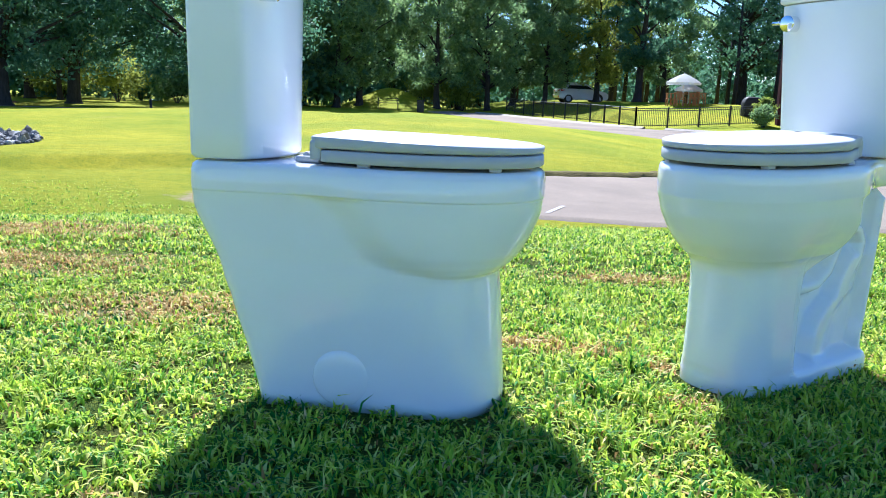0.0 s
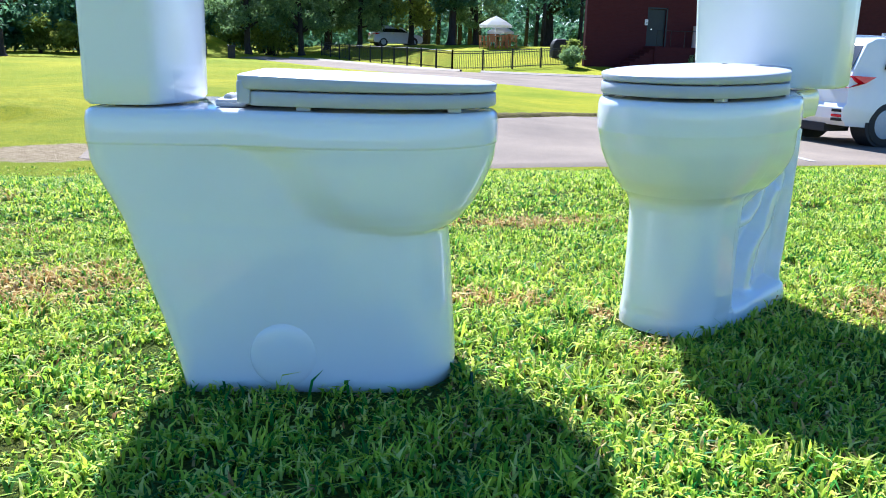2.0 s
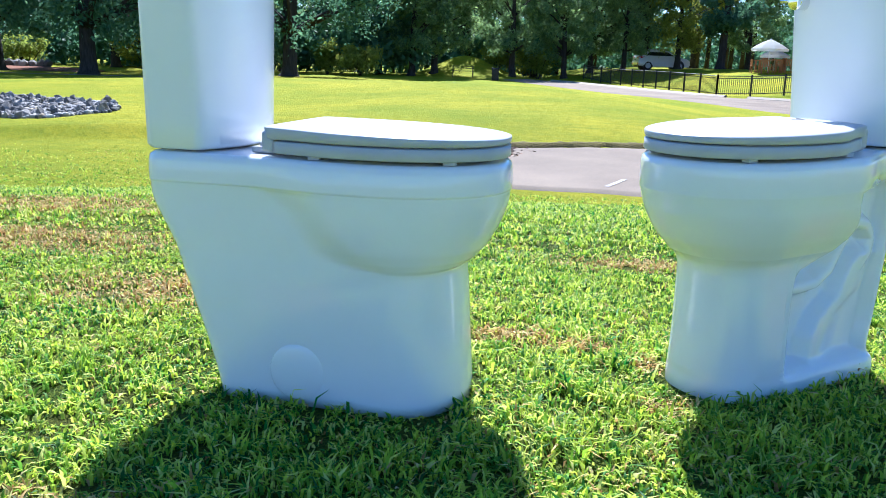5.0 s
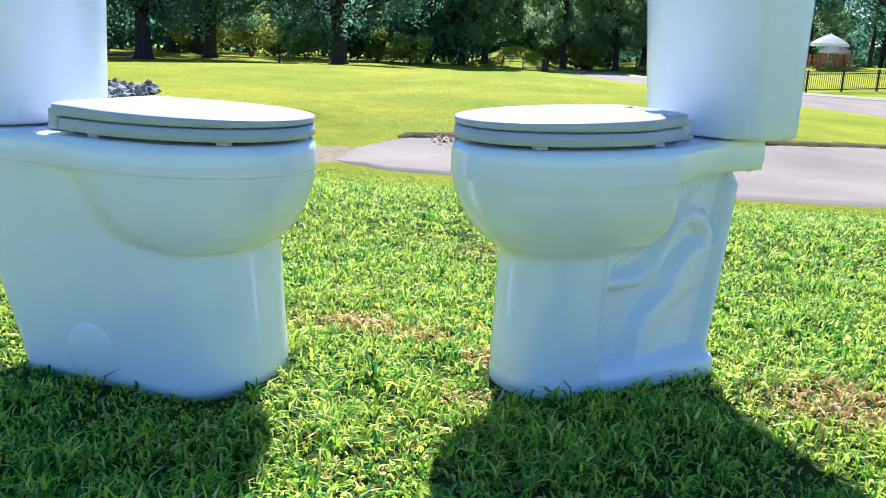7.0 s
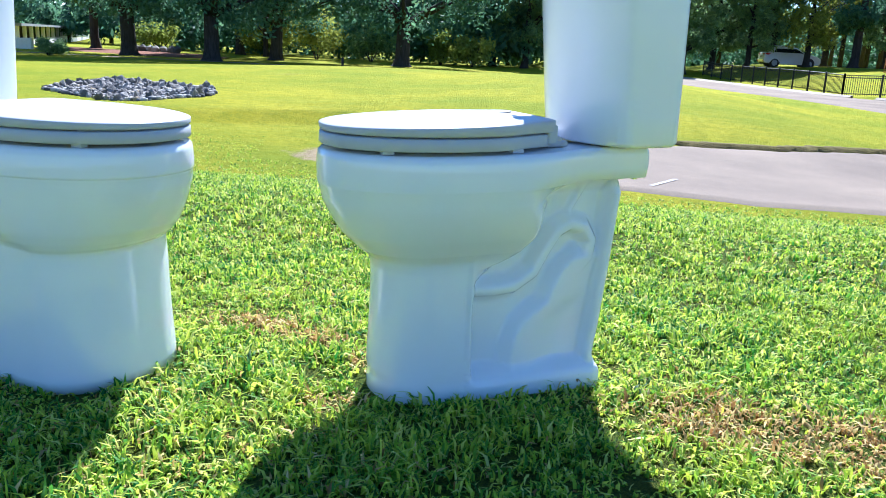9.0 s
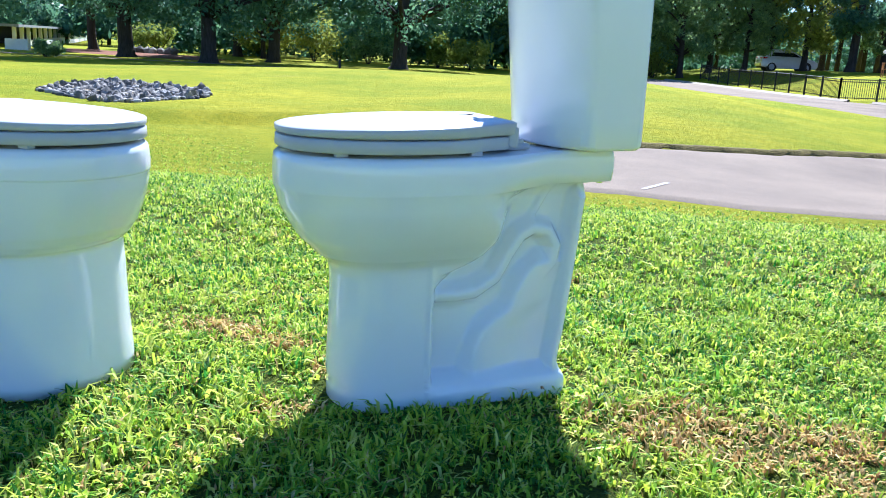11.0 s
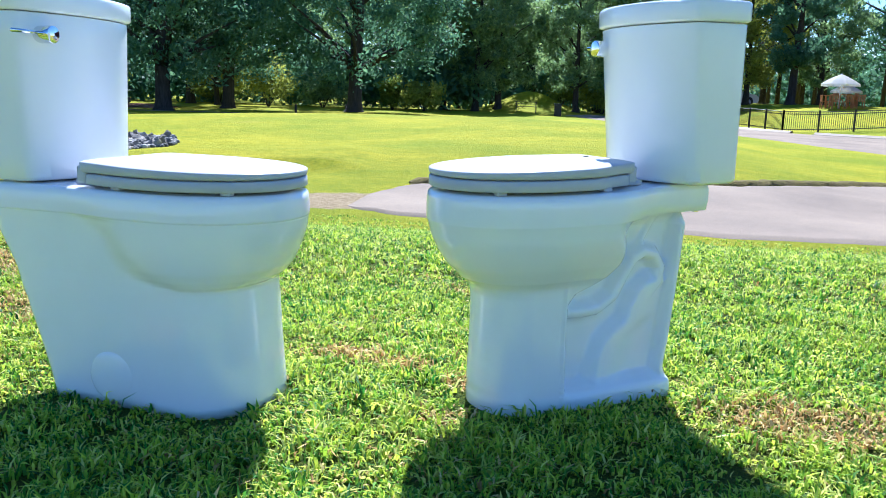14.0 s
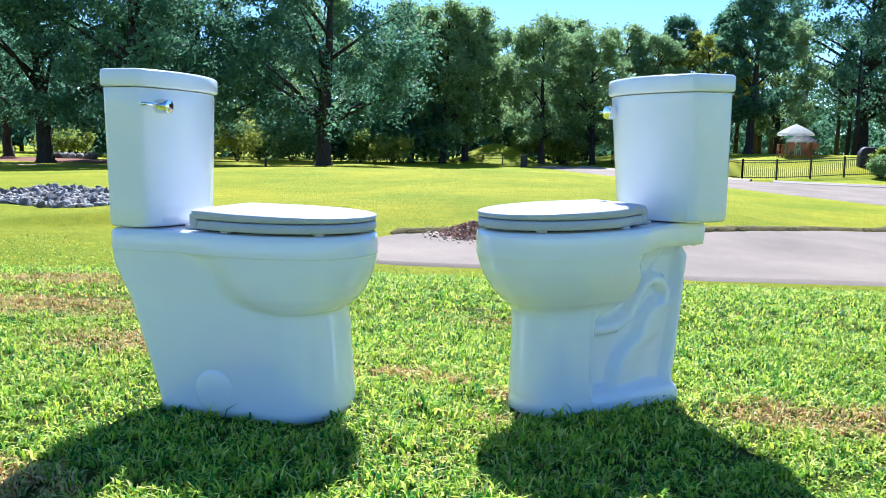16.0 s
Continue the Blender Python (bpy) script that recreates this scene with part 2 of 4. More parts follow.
def ground_z(x, y):
    """Height of the ground: a level lawn that falls to a drive, a low hump behind it, and a rise towards the building."""
    low = -0.62 - 0.035 * np.clip(x - 1.0, 0, 12) * ease(4, 9, y) * (1 - 0.8 * ease(14, 40, y)) - 0.1 * ease(12, 30, y)
    z = low * ease(1.2, 6.6, y + 0.25 * np.clip(-x - 2, 0, 6))
    z = z + 0.55 * np.exp(-(((x + 7) / 11) ** 2) - ((y - 29) / 9) ** 2)
    z = z + 0.30 * ease(-6, -1, x) * ease(8, 14, y) * (1 - ease(2, 7, x)) * (1 - ease(24, 34, y))
    z = z + 1.35 * ease(8, 18, x) * ease(42, 58, y) + 0.9 * ease(2, 10, x) * ease(60, 72, y) * (1 - ease(8, 18, x))
    z = z + 0.12 * ease(12, 19, x) * ease(38, 45, y) * (1 - ease(50, 56, y))
    z = z + 1.75 * np.exp(-(((x + 3.6) / 3.0) ** 2) - ((y - 69) / 3.0) ** 2)
    z = z + 0.06 * np.exp(-(((y - 16.7 + 0.42 * (x + 10)) / 0.8) ** 2)) * ease(-14, -12.4, x) * (1 - ease(-9.6, -7.8, x))
    lip = np.interp(x, [-8, -6.1, -5.4, -4.5, -3.9, -2.6], [9.2, 9.75, 10.2, 10.4, 10.55, 10.2])
    z = z + 0.17 * ease(0, 0.30, y - lip) * ease(-9, -6.5, x) * (1 - ease(-3.6, -2.6, x)) * (1 - ease(12, 16, y))
    return z + 0.15 * ease(42, 60, y)


def gz(x, y):
    return float(ground_z(np.float64(x), np.float64(y)))


def mesh_arrays(name, co, faces, material):
    """A mesh from an (n, 3) array and an (m, k) array of corners."""
    me = bpy.data.meshes.new(name)
    co, faces = np.asarray(co, np.float32), np.asarray(faces, np.int32)
    k = faces.shape[1]
    me.vertices.add(len(co)), me.loops.add(faces.size), me.polygons.add(len(faces))
    me.vertices.foreach_set("co", co.ravel())
    me.loops.foreach_set("vertex_index", faces.ravel())
    me.polygons.foreach_set("loop_start", np.arange(0, faces.size, k, dtype=np.int32))
    me.update(calc_edges=True)
    me.materials.append(material.m)
    return me


def smooth_mesh(me):
    me.polygons.foreach_set("use_smooth", np.ones(len(me.polygons), bool))
    return me


def grid_faces(nu, nv):
    i = np.arange(nu * nv).reshape(nu, nv)
    return np.stack([i[:-1, :-1], i[1:, :-1], i[1:, 1:], i[:-1, 1:]], -1).reshape(-1, 4)


def part(name, bm, material, parent=None, label="", smooth=False):
    """Links a bmesh as one mesh object, under its thing."""
    me = bpy.data.meshes.new(name)
    bm.to_mesh(me)
    bm.free()
    me.materials.append(material.m)
    if smooth:
        smooth_mesh(me)
    ob = new(name, me)
    if parent:
        ob.parent = parent
    return tagged(ob, label)


def thing(name, m, label, category, group="", kind=""):
    ob = new(name)
    ob.matrix_basis = m
    return tagged(ob, label, category, group, kind)


def box(bm, x0, x1, y0, y1, z0, z1, m=None, bevel=0.0):
    got = bmesh.ops.create_cube(bm, size=1.0)["verts"]
    bmesh.ops.transform(bm, matrix=Matrix.Translation(((x0 + x1) / 2, (y0 + y1) / 2, (z0 + z1) / 2)) @ Matrix.Diagonal((x1 - x0, y1 - y0, z1 - z0, 1)), verts=got)
    if bevel:
        edges = list({e for v in got for e in v.link_edges})
        got = list({v for v in bmesh.ops.bevel(bm, geom=edges, offset=bevel, segments=2, profile=0.7, affect="EDGES")["verts"]})
    if m:
        bmesh.ops.transform(bm, matrix=m, verts=got)
    return bm


def cyl(bm, a, b, r0, r1=None, n=12):
    a, b = Vector(a), Vector(b)
    d = b - a
    m = Matrix.Translation((a + b) / 2) @ d.to_track_quat("Z", "Y").to_matrix().to_4x4()
    bmesh.ops.create_cone(bm, cap_ends=True, segments=n, radius1=r0, radius2=r0 if r1 is None else r1, depth=d.length, matrix=m)
    return bm


def loft(bm, rings, caps=True):
    """Skins closed rings of equal count."""
    rows = [[bm.verts.new(p) for p in ring] for ring in rings]
    for lo, hi in zip(rows, rows[1:]):
        for i in range(len(lo)):
            j = (i + 1) % len(lo)
            bm.faces.new((lo[i], lo[j], hi[j], hi[i]))
    if caps:
        bm.faces.new(rows[0][::-1]), bm.faces.new(rows[-1])
    return bm


def soft_edges(ob, width=0.004, segments=3, angle=35):
    """Rounds the sharp edges of a part, and shades it smooth."""
    mod = ob.modifiers.new("bevel", "BEVEL")
    mod.width, mod.segments, mod.limit_method, mod.angle_limit, mod.harden_normals = width, segments, "ANGLE", radians(angle), False
    smooth_mesh(ob.data)
    return ob


def axis_steps(stops):
    out = []
    for a, b, step in stops:
        out += list(np.arange(a, b, step))
    return np.array(out + [stops[-1][1]])


gx = axis_steps([(-1500, -200, 130), (-200, -60, 14), (-60, -16, 2), (-16, 16, 0.4), (16, 60, 2), (60, 200, 14), (200, 1500, 130)])
gy = axis_steps([(-600, -60, 90), (-60, -6, 6), (-6, 20, 0.25), (20, 90, 1.5), (90, 300, 21), (300, 2500, 220)])
GX, GY = np.meshgrid(gx, gy, indexing="ij")
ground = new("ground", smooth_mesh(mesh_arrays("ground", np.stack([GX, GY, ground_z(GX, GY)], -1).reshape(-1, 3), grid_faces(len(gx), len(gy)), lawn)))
tagged(ground, "sunlit mown green lawn rolling down to a drive", "lawn", kind="structure")


def strip(name, edge_a, edge_b, material, lift, label, category, nu=60, nv=10, wobble=0.0, run_out=0):
    """A paved sheet between two edge lines, laid on the ground."""

    def along(line):
        line = np.array(line, float)
        d = np.r_[0, np.cumsum(np.hypot(*np.diff(line, axis=0).T))]
        s = np.linspace(0, d[-1], nu)
        return np.stack([np.interp(s, d, line[:, 0]), np.interp(s, d, line[:, 1])], -1)

    a, b = along(edge_a), along(edge_b)
    if wobble:
        r = np.random.RandomState(5)
        a, b = a + r.normal(0, wobble, a.shape), b + r.normal(0, wobble, b.shape)
    v = np.linspace(0, 1, nv)[None, :, None]
    p = a[:, None] * (1 - v) + b[:, None] * v
    z = ground_z(p[..., 0], p[..., 1]) + lift
    if run_out:  # the first stretch sinks into the ground
        z -= np.clip(1 - np.arange(nu) / run_out, 0, 1)[:, None] * (lift + 0.03)
    z[:, 0] -= 0.05
    z[:, -1] -= 0.05
    z[0] -= 0.05
    z[-1] -= 0.05
    ob = new(name, smooth_mesh(mesh_arrays(name, np.concatenate([p, z[..., None]], -1).reshape(-1, 3), grid_faces(nu, nv), material)))
    return tagged(ob, label, category, kind="structure")


strip("road", [(-2.35, 7.75), (-2.3, 7.45), (-2.05, 7.1), (-1.44, 6.73), (0.6, 6.62), (1.7, 6.42), (2.85, 6.65), (5.95, 7.15), (9, 8.1), (14, 9.7), (26, 12.5)],
      [(-2.35, 7.95), (-2.25, 8.5), (-1.8, 9.4), (1.26, 10.3), (2.57, 10.7), (4.2, 11.9), (6.7, 14.9), (9.0, 18.2), (13.5, 22.0), (26, 26)], asphalt, 0.032,
      "worn pale grey asphalt drive and car park", "drive", 240, 40, 0.015, 8)
strip("road", [(-0.6, 60), (1.0, 54), (4.2, 45), (7.2, 34), (8.6, 29.5), (10.6, 26), (14, 21.9), (26, 18)],
      [(1.3, 65), (5.2, 55), (9.9, 44.2), (11.6, 42.4), (14.4, 39.6), (18, 37.8), (24, 35), (36, 29)], asphalt, 0.035, "pale grey asphalt lane curving past the lawn", "road", 120, 20)
strip("soil_edge", [(-1.9, 9.40), (1.26, 10.25), (2.57, 10.65), (4.2, 11.85), (6.7, 14.85), (9.0, 18.15)], [(-1.95, 9.62), (1.2, 10.47), (2.5, 10.87), (4.1, 12.06), (6.55, 15.0), (8.8, 18.3)], soil, 0.075, "bare brown soil edge between lawn and drive", "soil", 160, 5, 0.03)
strip("path", [(-45, 40), (-36, 41.0), (-27, 41.8), (-18, 43.5)], [(-45, 41.3), (-36, 42.3), (-27, 43.0), (-18, 44.6)], asphalt, 0.02, "narrow grey path under the trees", "path", 40, 4)

strip("mulch_bed", [(-40, 49.5), (-34, 48.2), (-29, 47.2), (-24.5, 47.5)], [(-40, 55), (-34, 55.5), (-29, 54), (-25, 50)], soil_red, 0.05, "reddish bark mulch bed under the trees", "mulch", 40, 12, 0.1)


def painted_line(a, b, width):
    a, b = np.array(a, float), np.array(b, float)
    n = np.array([-(b - a)[1], (b - a)[0]]) / np.linalg.norm(b - a) * width / 2
    s = np.linspace(0, 1, 14)[:, None, None]
    p = a * (1 - s) + b * s + np.stack([n, -n])[None]
    z = ground_z(p[..., 0], p[..., 1]) + 0.0375
    ob = new("parking_line", mesh_arrays("parking_line", np.concatenate([p, z[..., None]], -1).reshape(-1, 3), grid_faces(14, 2), line_paint))
    tagged(ob, "worn white painted parking line on the asphalt", "line", "parking lines", "structure")


painted_line((6.10, 7.45), (6.9, 9.6), 0.10)
painted_line((0.77, 6.92), (1.03, 7.52), 0.05)
painted_line((9.0, 8.4), (10.4, 11.6), 0.10)


def kerb(line, label):
    line = np.array(line, float)
    d = np.r_[0, np.cumsum(np.hypot(*np.diff(line, axis=0).T))]
    n = int(d[-1] / 1.0) + 2
    s = np.linspace(0, d[-1], n)
    p = np.stack([np.interp(s, d, line[:, 0]), np.interp(s, d, line[:, 1])], -1)
    t = np.gradient(p, axis=0)
    nrm = np.stack([-t[:, 1], t[:, 0]], -1) / np.linalg.norm(t, axis=1)[:, None]
    prof = np.array([(-0.28, -0.1), (-0.27, 0.04), (-0.06, 0.05), (0.0, 0.11), (0.03, 0.125), (0.16, 0.125), (0.18, -0.1)])
    xy = p[:, None] + nrm[:, None] * prof[None, :, 0:1]
    z = ground_z(p[:, 0], p[:, 1])[:, None] + prof[None, :, 1]
    ob = new("kerb", mesh_arrays("kerb", np.concatenate([xy, z[..., None]], -1).reshape(-1, 3), grid_faces(n, len(prof)), concrete))
    tagged(ob, label, "kerb", "road kerbs", "structure")


kerb([(3.0, 60.5), (5.3, 55), (10.0, 44.4), (11.0, 43.2)], "pale concrete kerb along the lane")
kerb([(11.9, 42.3), (14.6, 39.7), (18.1, 37.9), (24.1, 35.1), (36, 29.1)], "pale concrete kerb along the lane")


# ---- toilets ----
def outline(xr, xf, wf, wr, xc, x0, x1, power=2.2, corner=0.03, n=22):
    """A closed ring: round in front of xc, half-width wf there, narrowing to wr between x1 and x0, with round rear corners."""
    xs = []
    for i in range(n + 1):
        a = math.pi / 2 * i / n
        xs.append((xc + (xf - xc) * math.sin(a), wf * max(0.0, math.cos(a)) ** (2 / power)))
    side = []
    for i in range(1, n + 1):
        x = xc + (xr + corner - xc) * i / n
        s = min(1.0, max(0.0, (x - x0) / (x1 - x0)))
        side.append((x, wr + (wf - wr) * s * s * (3 - 2 * s)))
    wl = side[-1][1]
    bend = [(xr + corner * (1 - math.sin(a)), wl - corner * (1 - math.cos(a))) for a in (math.pi / 10 * k for k in range(1, 6))]
    half = list(reversed(xs[:])) + side + bend  # from the nose, along one flank, to the rear
    half[0] = (xf, 0.0)
    return half + [(x, -y) for x, y in reversed(half[1:])]


def rings(rows, **kw):
    """rows: z, xr, xf, wf, wr, xc, x0, x1."""
    return [[(x, y, z) for x, y in outline(xr, xf, wf, wr, xc, x0, x1, **kw)] for z, xr, xf, wf, wr, xc, x0, x1 in rows]


def rows_between(rows, steps=4):
    """Eases the listed sections into more of them (Catmull-Rom)."""
    rows = [np.array(r, float) for r in rows]
    out = []
    for i in range(len(rows) - 1):
        a, b = rows[max(0, i - 1)], rows[i]
        c, d = rows[i + 1], rows[min(len(rows) - 1, i + 2)]
        for k in range(steps):
            t = k / steps
            m0, m1 = (c - a) / 2, (d - b) / 2
            m0[0], m1[0] = c[0] - b[0], c[0] - b[0]
            out.append((2 * t**3 - 3 * t**2 + 1) * b + (t**3 - 2 * t**2 + t) * m0 + (-2 * t**3 + 3 * t**2) * c + (t**3 - t**2) * m1)
    return out + [rows[-1]]


def tank_ring(z, back, side, nose, w, inset=0.0, n=14):
    """Flat back and flanks, and a bowed front with rounded corners."""
    back, side, nose, w = back + inset, side - inset, nose - inset, w - inset
    pts = [(back, w - 0.012), (back + 0.003, w - 0.004), (back + 0.012, w), (back + 0.05, w)]
    r = 0.022
    pts += [(side - r + r * math.sin(a) * 0.9, w - r * (1 - math.cos(a))) for a in (0.0, 0.35, 0.7, 1.0)]
    y1 = pts[-1][1]
    x1 = pts[-1][0]
    for i in range(1, n + 1):
        y = y1 * (1 - i / n)
        pts.append((nose - (nose - x1) * (abs(y) / y1) ** 2.0, y))
    return [(x, y, z) for x, y in pts] + [(x, -y, z) for x, y in reversed(pts[:-1])]


def tank_parts(root, base, back, side, nose, w0, w1, grow, tall=0.317, rod_out=0.088):
    """Tank, its lid and the trip lever; base: the height of the bowl's shelf."""
    bm = bmesh.new()
    zs = [0.0, 0.006, 0.05, 0.12, 0.20, 0.28, tall]
    ring_list = []
    for z in zs:
        s = z / tall
        ring_list.append(tank_ring(base + 0.004 + z, back, back + side + grow * s, back + nose + grow * s, w0 + (w1 - w0) * s, 0.006 if z == 0 else 0))
    loft(bm, ring_list)
    part("tank", bm, tank_glaze, root, smooth=False)
    tank = root.children[-1]
    soft_edges(tank, 0.003, 2, 50)
    bm = bmesh.new()
    z = base + tall + 0.006
    b0, s1, n1, wl = back - 0.004, back + side + grow + 0.006, back + nose + grow + 0.008, w1 + 0.006
    ring_list = [tank_ring(z + dz, b0, s1, n1, wl, ins) for dz, ins in ((0, 0.005), (0.002, 0.001), (0.005, 0.0), (0.033, 0.0), (0.037, 0.0015), (0.039, 0.004), (0.0405, 0.014), (0.041, 0.04))]
    loft(bm, ring_list)
    lid = part("tank_lid", bm, tank_glaze, root, smooth=True)
    soft_edges(lid, 0.002, 2, 60)
    # the trip lever: a short drum on the bowed front and a thin rod to its side
    y, zl = -w1 + 0.048, base + tall - 0.036
    xf = back + side + grow + (nose - side) * (1 - ((w1 - 0.048) / w1) ** 2)
    bm = bmesh.new()
    cyl(bm, (xf - 0.02, y, zl), (xf + 0.022, y, zl), 0.0165, n=28)
    lever = part("flush_lever", bm, chrome, root, "polished chrome flush lever")
    soft_edges(lever, 0.0015, 2, 40)
    bm = bmesh.new()
    cyl(bm, (xf + 0.010, y - 0.010, zl + 0.002), (xf + 0.010, y - rod_out, zl + 0.002), 0.0042, 0.0036, 14)
    rod = part("lever_rod", bm, chrome, lever)
    smooth_mesh(rod.data)


def seat_parts(root, z, rear, tip, w, wr):
    """Seat ring, closed lid, hinge block and the little bumpers; z: the rim's height; rear, tip, w, wr: the lid's ends and half-widths."""
    def slab(rows, name, material, parent, label="", rise=0.0):
        bm = bmesh.new()
        z0 = rows[0][0]
        loft(bm, [[(x, y, zz + rise * min(1.0, (zz - z0) / 0.0095) * (tip - x) / (tip - rear)) for x, y in outline(rear + a, tip - b, w - b, wr - b, 0.385, rear, 0.36, 2.25, 0.022)] for zz, a, b in rows])
        ob = part(name, bm, material, parent, label, True)
        soft_edges(ob, 0.0012, 2, 60)
        return ob

    s = z + 0.0065
    slab([(s, 0.018, 0.0025), (s + 0.002, 0.016, 0), (s + 0.018, 0.016, 0.001), (s + 0.0195, 0.018, 0.003)], "seat", seat_plastic, root)
    t = s + 0.0222
    lid = slab([(t, 0.002, 0.004), (t + 0.0012, 0, 0.001), (t + 0.0095, 0, 0), (t + 0.0108, 0.0006, 0.0012), (t + 0.0122, 0.003, 0.006), (t + 0.0140, 0.010, 0.030), (t + 0.0155, 0.022, 0.07), (t + 0.0160, 0.045, 0.12)], "seat_lid", seat_plastic, root, "", 0.0085)
    bm = bmesh.new()
    box(bm, rear + 0.0005, rear + 0.020, -wr + 0.003, wr - 0.003, s + 0.002, t + 0.0125, bevel=0.005)
    smooth_mesh(part("lid_heel", bm, seat_plastic, lid).data)
    bm = bmesh.new()
    box(bm, rear - 0.036, rear + 0.008, -wr * 0.72, wr * 0.72, z + 0.0008, z + 0.012, bevel=0.005)
    smooth_mesh(part("hinge_block", bm, seat_plastic, root).data)
    for y in (-wr * 0.5, wr * 0.5):
        bm = bmesh.new()
        cyl(bm, (rear - 0.019, y - 0.022, z + 0.0125), (rear - 0.019, y + 0.022, z + 0.0125), 0.0065, n=18)
        soft_edges(part("hinge_cap", bm, seat_plastic, root), 0.002, 2)
    for x, k in ((0.30, 1), (0.30, -1), (0.515, 1), (0.515, -1)):
        edge = w * (1 - max(0.0, (x - 0.385) / (tip - 0.385)) ** 2.25) ** (1 / 2.25) * (1.0 if x > 0.36 else 0.97)
        bm = bmesh.new()
        box(bm, x - 0.010, x + 0.010, k * (edge - 0.022) - 0.008, k * (edge - 0.022) + 0.008, z + 0.0005, s + 0.001, bevel=0.002)
        part("seat_bumper", bm, seat_plastic, root)
        bm = bmesh.new()
        box(bm, x - 0.008, x + 0.008, k * (edge - 0.030) - 0.006, k * (edge - 0.030) + 0.006, s + 0.0185, t + 0.0015, bevel=0.0015)
        part("lid_bumper", bm, seat_plastic, lid)


def skirted_toilet(m):
    """The toilet with smooth full-height flanks."""
    root = thing("toilet", m, "white porcelain skirted toilet with smooth flanks, standing on grass", "toilet", "toilets on the lawn")
    rows = [
        (0.000, 0.112, 0.540, 0.150, 0.140, 0.43, 0.20, 0.42), (0.10, 0.088, 0.533, 0.148, 0.143, 0.42, 0.20, 0.42), (0.20, 0.058, 0.526, 0.147, 0.147, 0.42, 0.20, 0.42),
        (0.244, 0.044, 0.523, 0.146, 0.148, 0.42, 0.38, 0.44), (0.252, 0.041, 0.534, 0.151, 0.148, 0.42, 0.345, 0.43), (0.262, 0.037, 0.546, 0.158, 0.148, 0.41, 0.315, 0.41), (0.280, 0.029, 0.561, 0.166, 0.149, 0.40, 0.285, 0.385),
        (0.310, 0.014, 0.577, 0.1725, 0.150, 0.39, 0.262, 0.350), (0.345, -0.002, 0.590, 0.1770, 0.151, 0.385, 0.245, 0.335), (0.370, -0.005, 0.594, 0.1790, 0.1525, 0.385, 0.21, 0.34), (0.3755, -0.0055, 0.5945, 0.1792, 0.153, 0.385, 0.19, 0.34)]
    full = rows_between(rows, 5) + [np.array(r) for r in (
        (0.3762, -0.006, 0.5962, 0.1806, 0.1546, 0.385, 0.16, 0.34), (0.379, -0.006, 0.5964, 0.1807, 0.1547, 0.385, 0.16, 0.34), (0.392, -0.007, 0.597, 0.1805, 0.1545, 0.385, 0.15, 0.34), (0.410, -0.007, 0.596, 0.178, 0.153, 0.385, 0.15, 0.35),
        (0.420, -0.005, 0.594, 0.176, 0.151, 0.385, 0.15, 0.35), (0.4245, 0.000, 0.589, 0.171, 0.146, 0.385, 0.15, 0.35), (0.4255, 0.007, 0.580, 0.164, 0.139, 0.385, 0.15, 0.35))]
    bm = loft(bmesh.new(), rings(full, n=48))
    bowl = part("bowl", bm, porcelain, root, smooth=True)
    for side in (1, -1):  # the round caps over the floor bolts
        bm = bmesh.new()
        got = bmesh.ops.create_uvsphere(bm, u_segments=40, v_segments=16, radius=0.051)["verts"]
        bmesh.ops.transform(bm, matrix=Matrix.Translation((0.266, side * 0.1425, 0.060)) @ Matrix.Diagonal((1, 0.15, 1, 1)), verts=got)
        part("bolt_cover", bm, porcelain, bowl, "round porcelain cover over the bolt", True)
    seat_parts(root, 0.4255, 0.206, 0.592, 0.175, 0.148)
    tank_parts(root, 0.4255, -0.002, 0.108, 0.1375, 0.149, 0.162, 0.0)
    return root


def step(a, b, v):
    return float(ease(a, b, v))


def run_distance(x, z, line):
    """Distance from a point to a chain of segments."""
    best = 9.0
    for (ax, az), (bx, bz) in zip(line, line[1:]):
        dx, dz = bx - ax, bz - az
        k = min(1.0, max(0.0, ((x - ax) * dx + (z - az) * dz) / (dx * dx + dz * dz)))
        best = min(best, math.hypot(x - ax - k * dx, z - az - k * dz))
    return best


TRAP_RUN = [(0.360, 0.187), (0.300, 0.184), (0.264, 0.187), (0.226, 0.209), (0.203, 0.248), (0.180, 0.280), (0.155, 0.292), (0.126, 0.284), (0.110, 0.258), (0.116, 0.230), (0.140, 0.205)]


def flank(x, z, rear):
    """Half-width of the recessed flank: the trapway's loop, the mass below it, the foot and the rear rib."""
    d = run_distance(x, z, TRAP_RUN)
    loop = 0.028 * (1 - step(0.004, 0.024, d))
    inside = float(np.interp(z, [0.03, 0.085, 0.12, 0.142, 0.160, 0.185, 0.216, 0.238, 0.262], [0.292, 0.282, 0.267, 0.240, 0.212, 0.204, 0.186, 0.160, 0.146])) - x
    mass = 0.030 * step(-0.004, 0.022, inside) * (1 - 0.6 * step(0.035, 0.12, inside)) * (1 - step(0.225, 0.262, z))
    crest = 0.008 * (1 - step(0.002, 0.010, run_distance(x, z, [(0.112, 0.374), (0.152, 0.312)])))
    y = 0.050 + max(loop, mass) + crest * (1 - step(0.004, 0.012, loop))
    y += (0.097 - y) * (1 - step(0.016, 0.050, z))
    y += (0.090 - y) * (1 - step(0.014, 0.026, x - rear))
    return y + (0.094 - y) * step(0.338, 0.354, x)


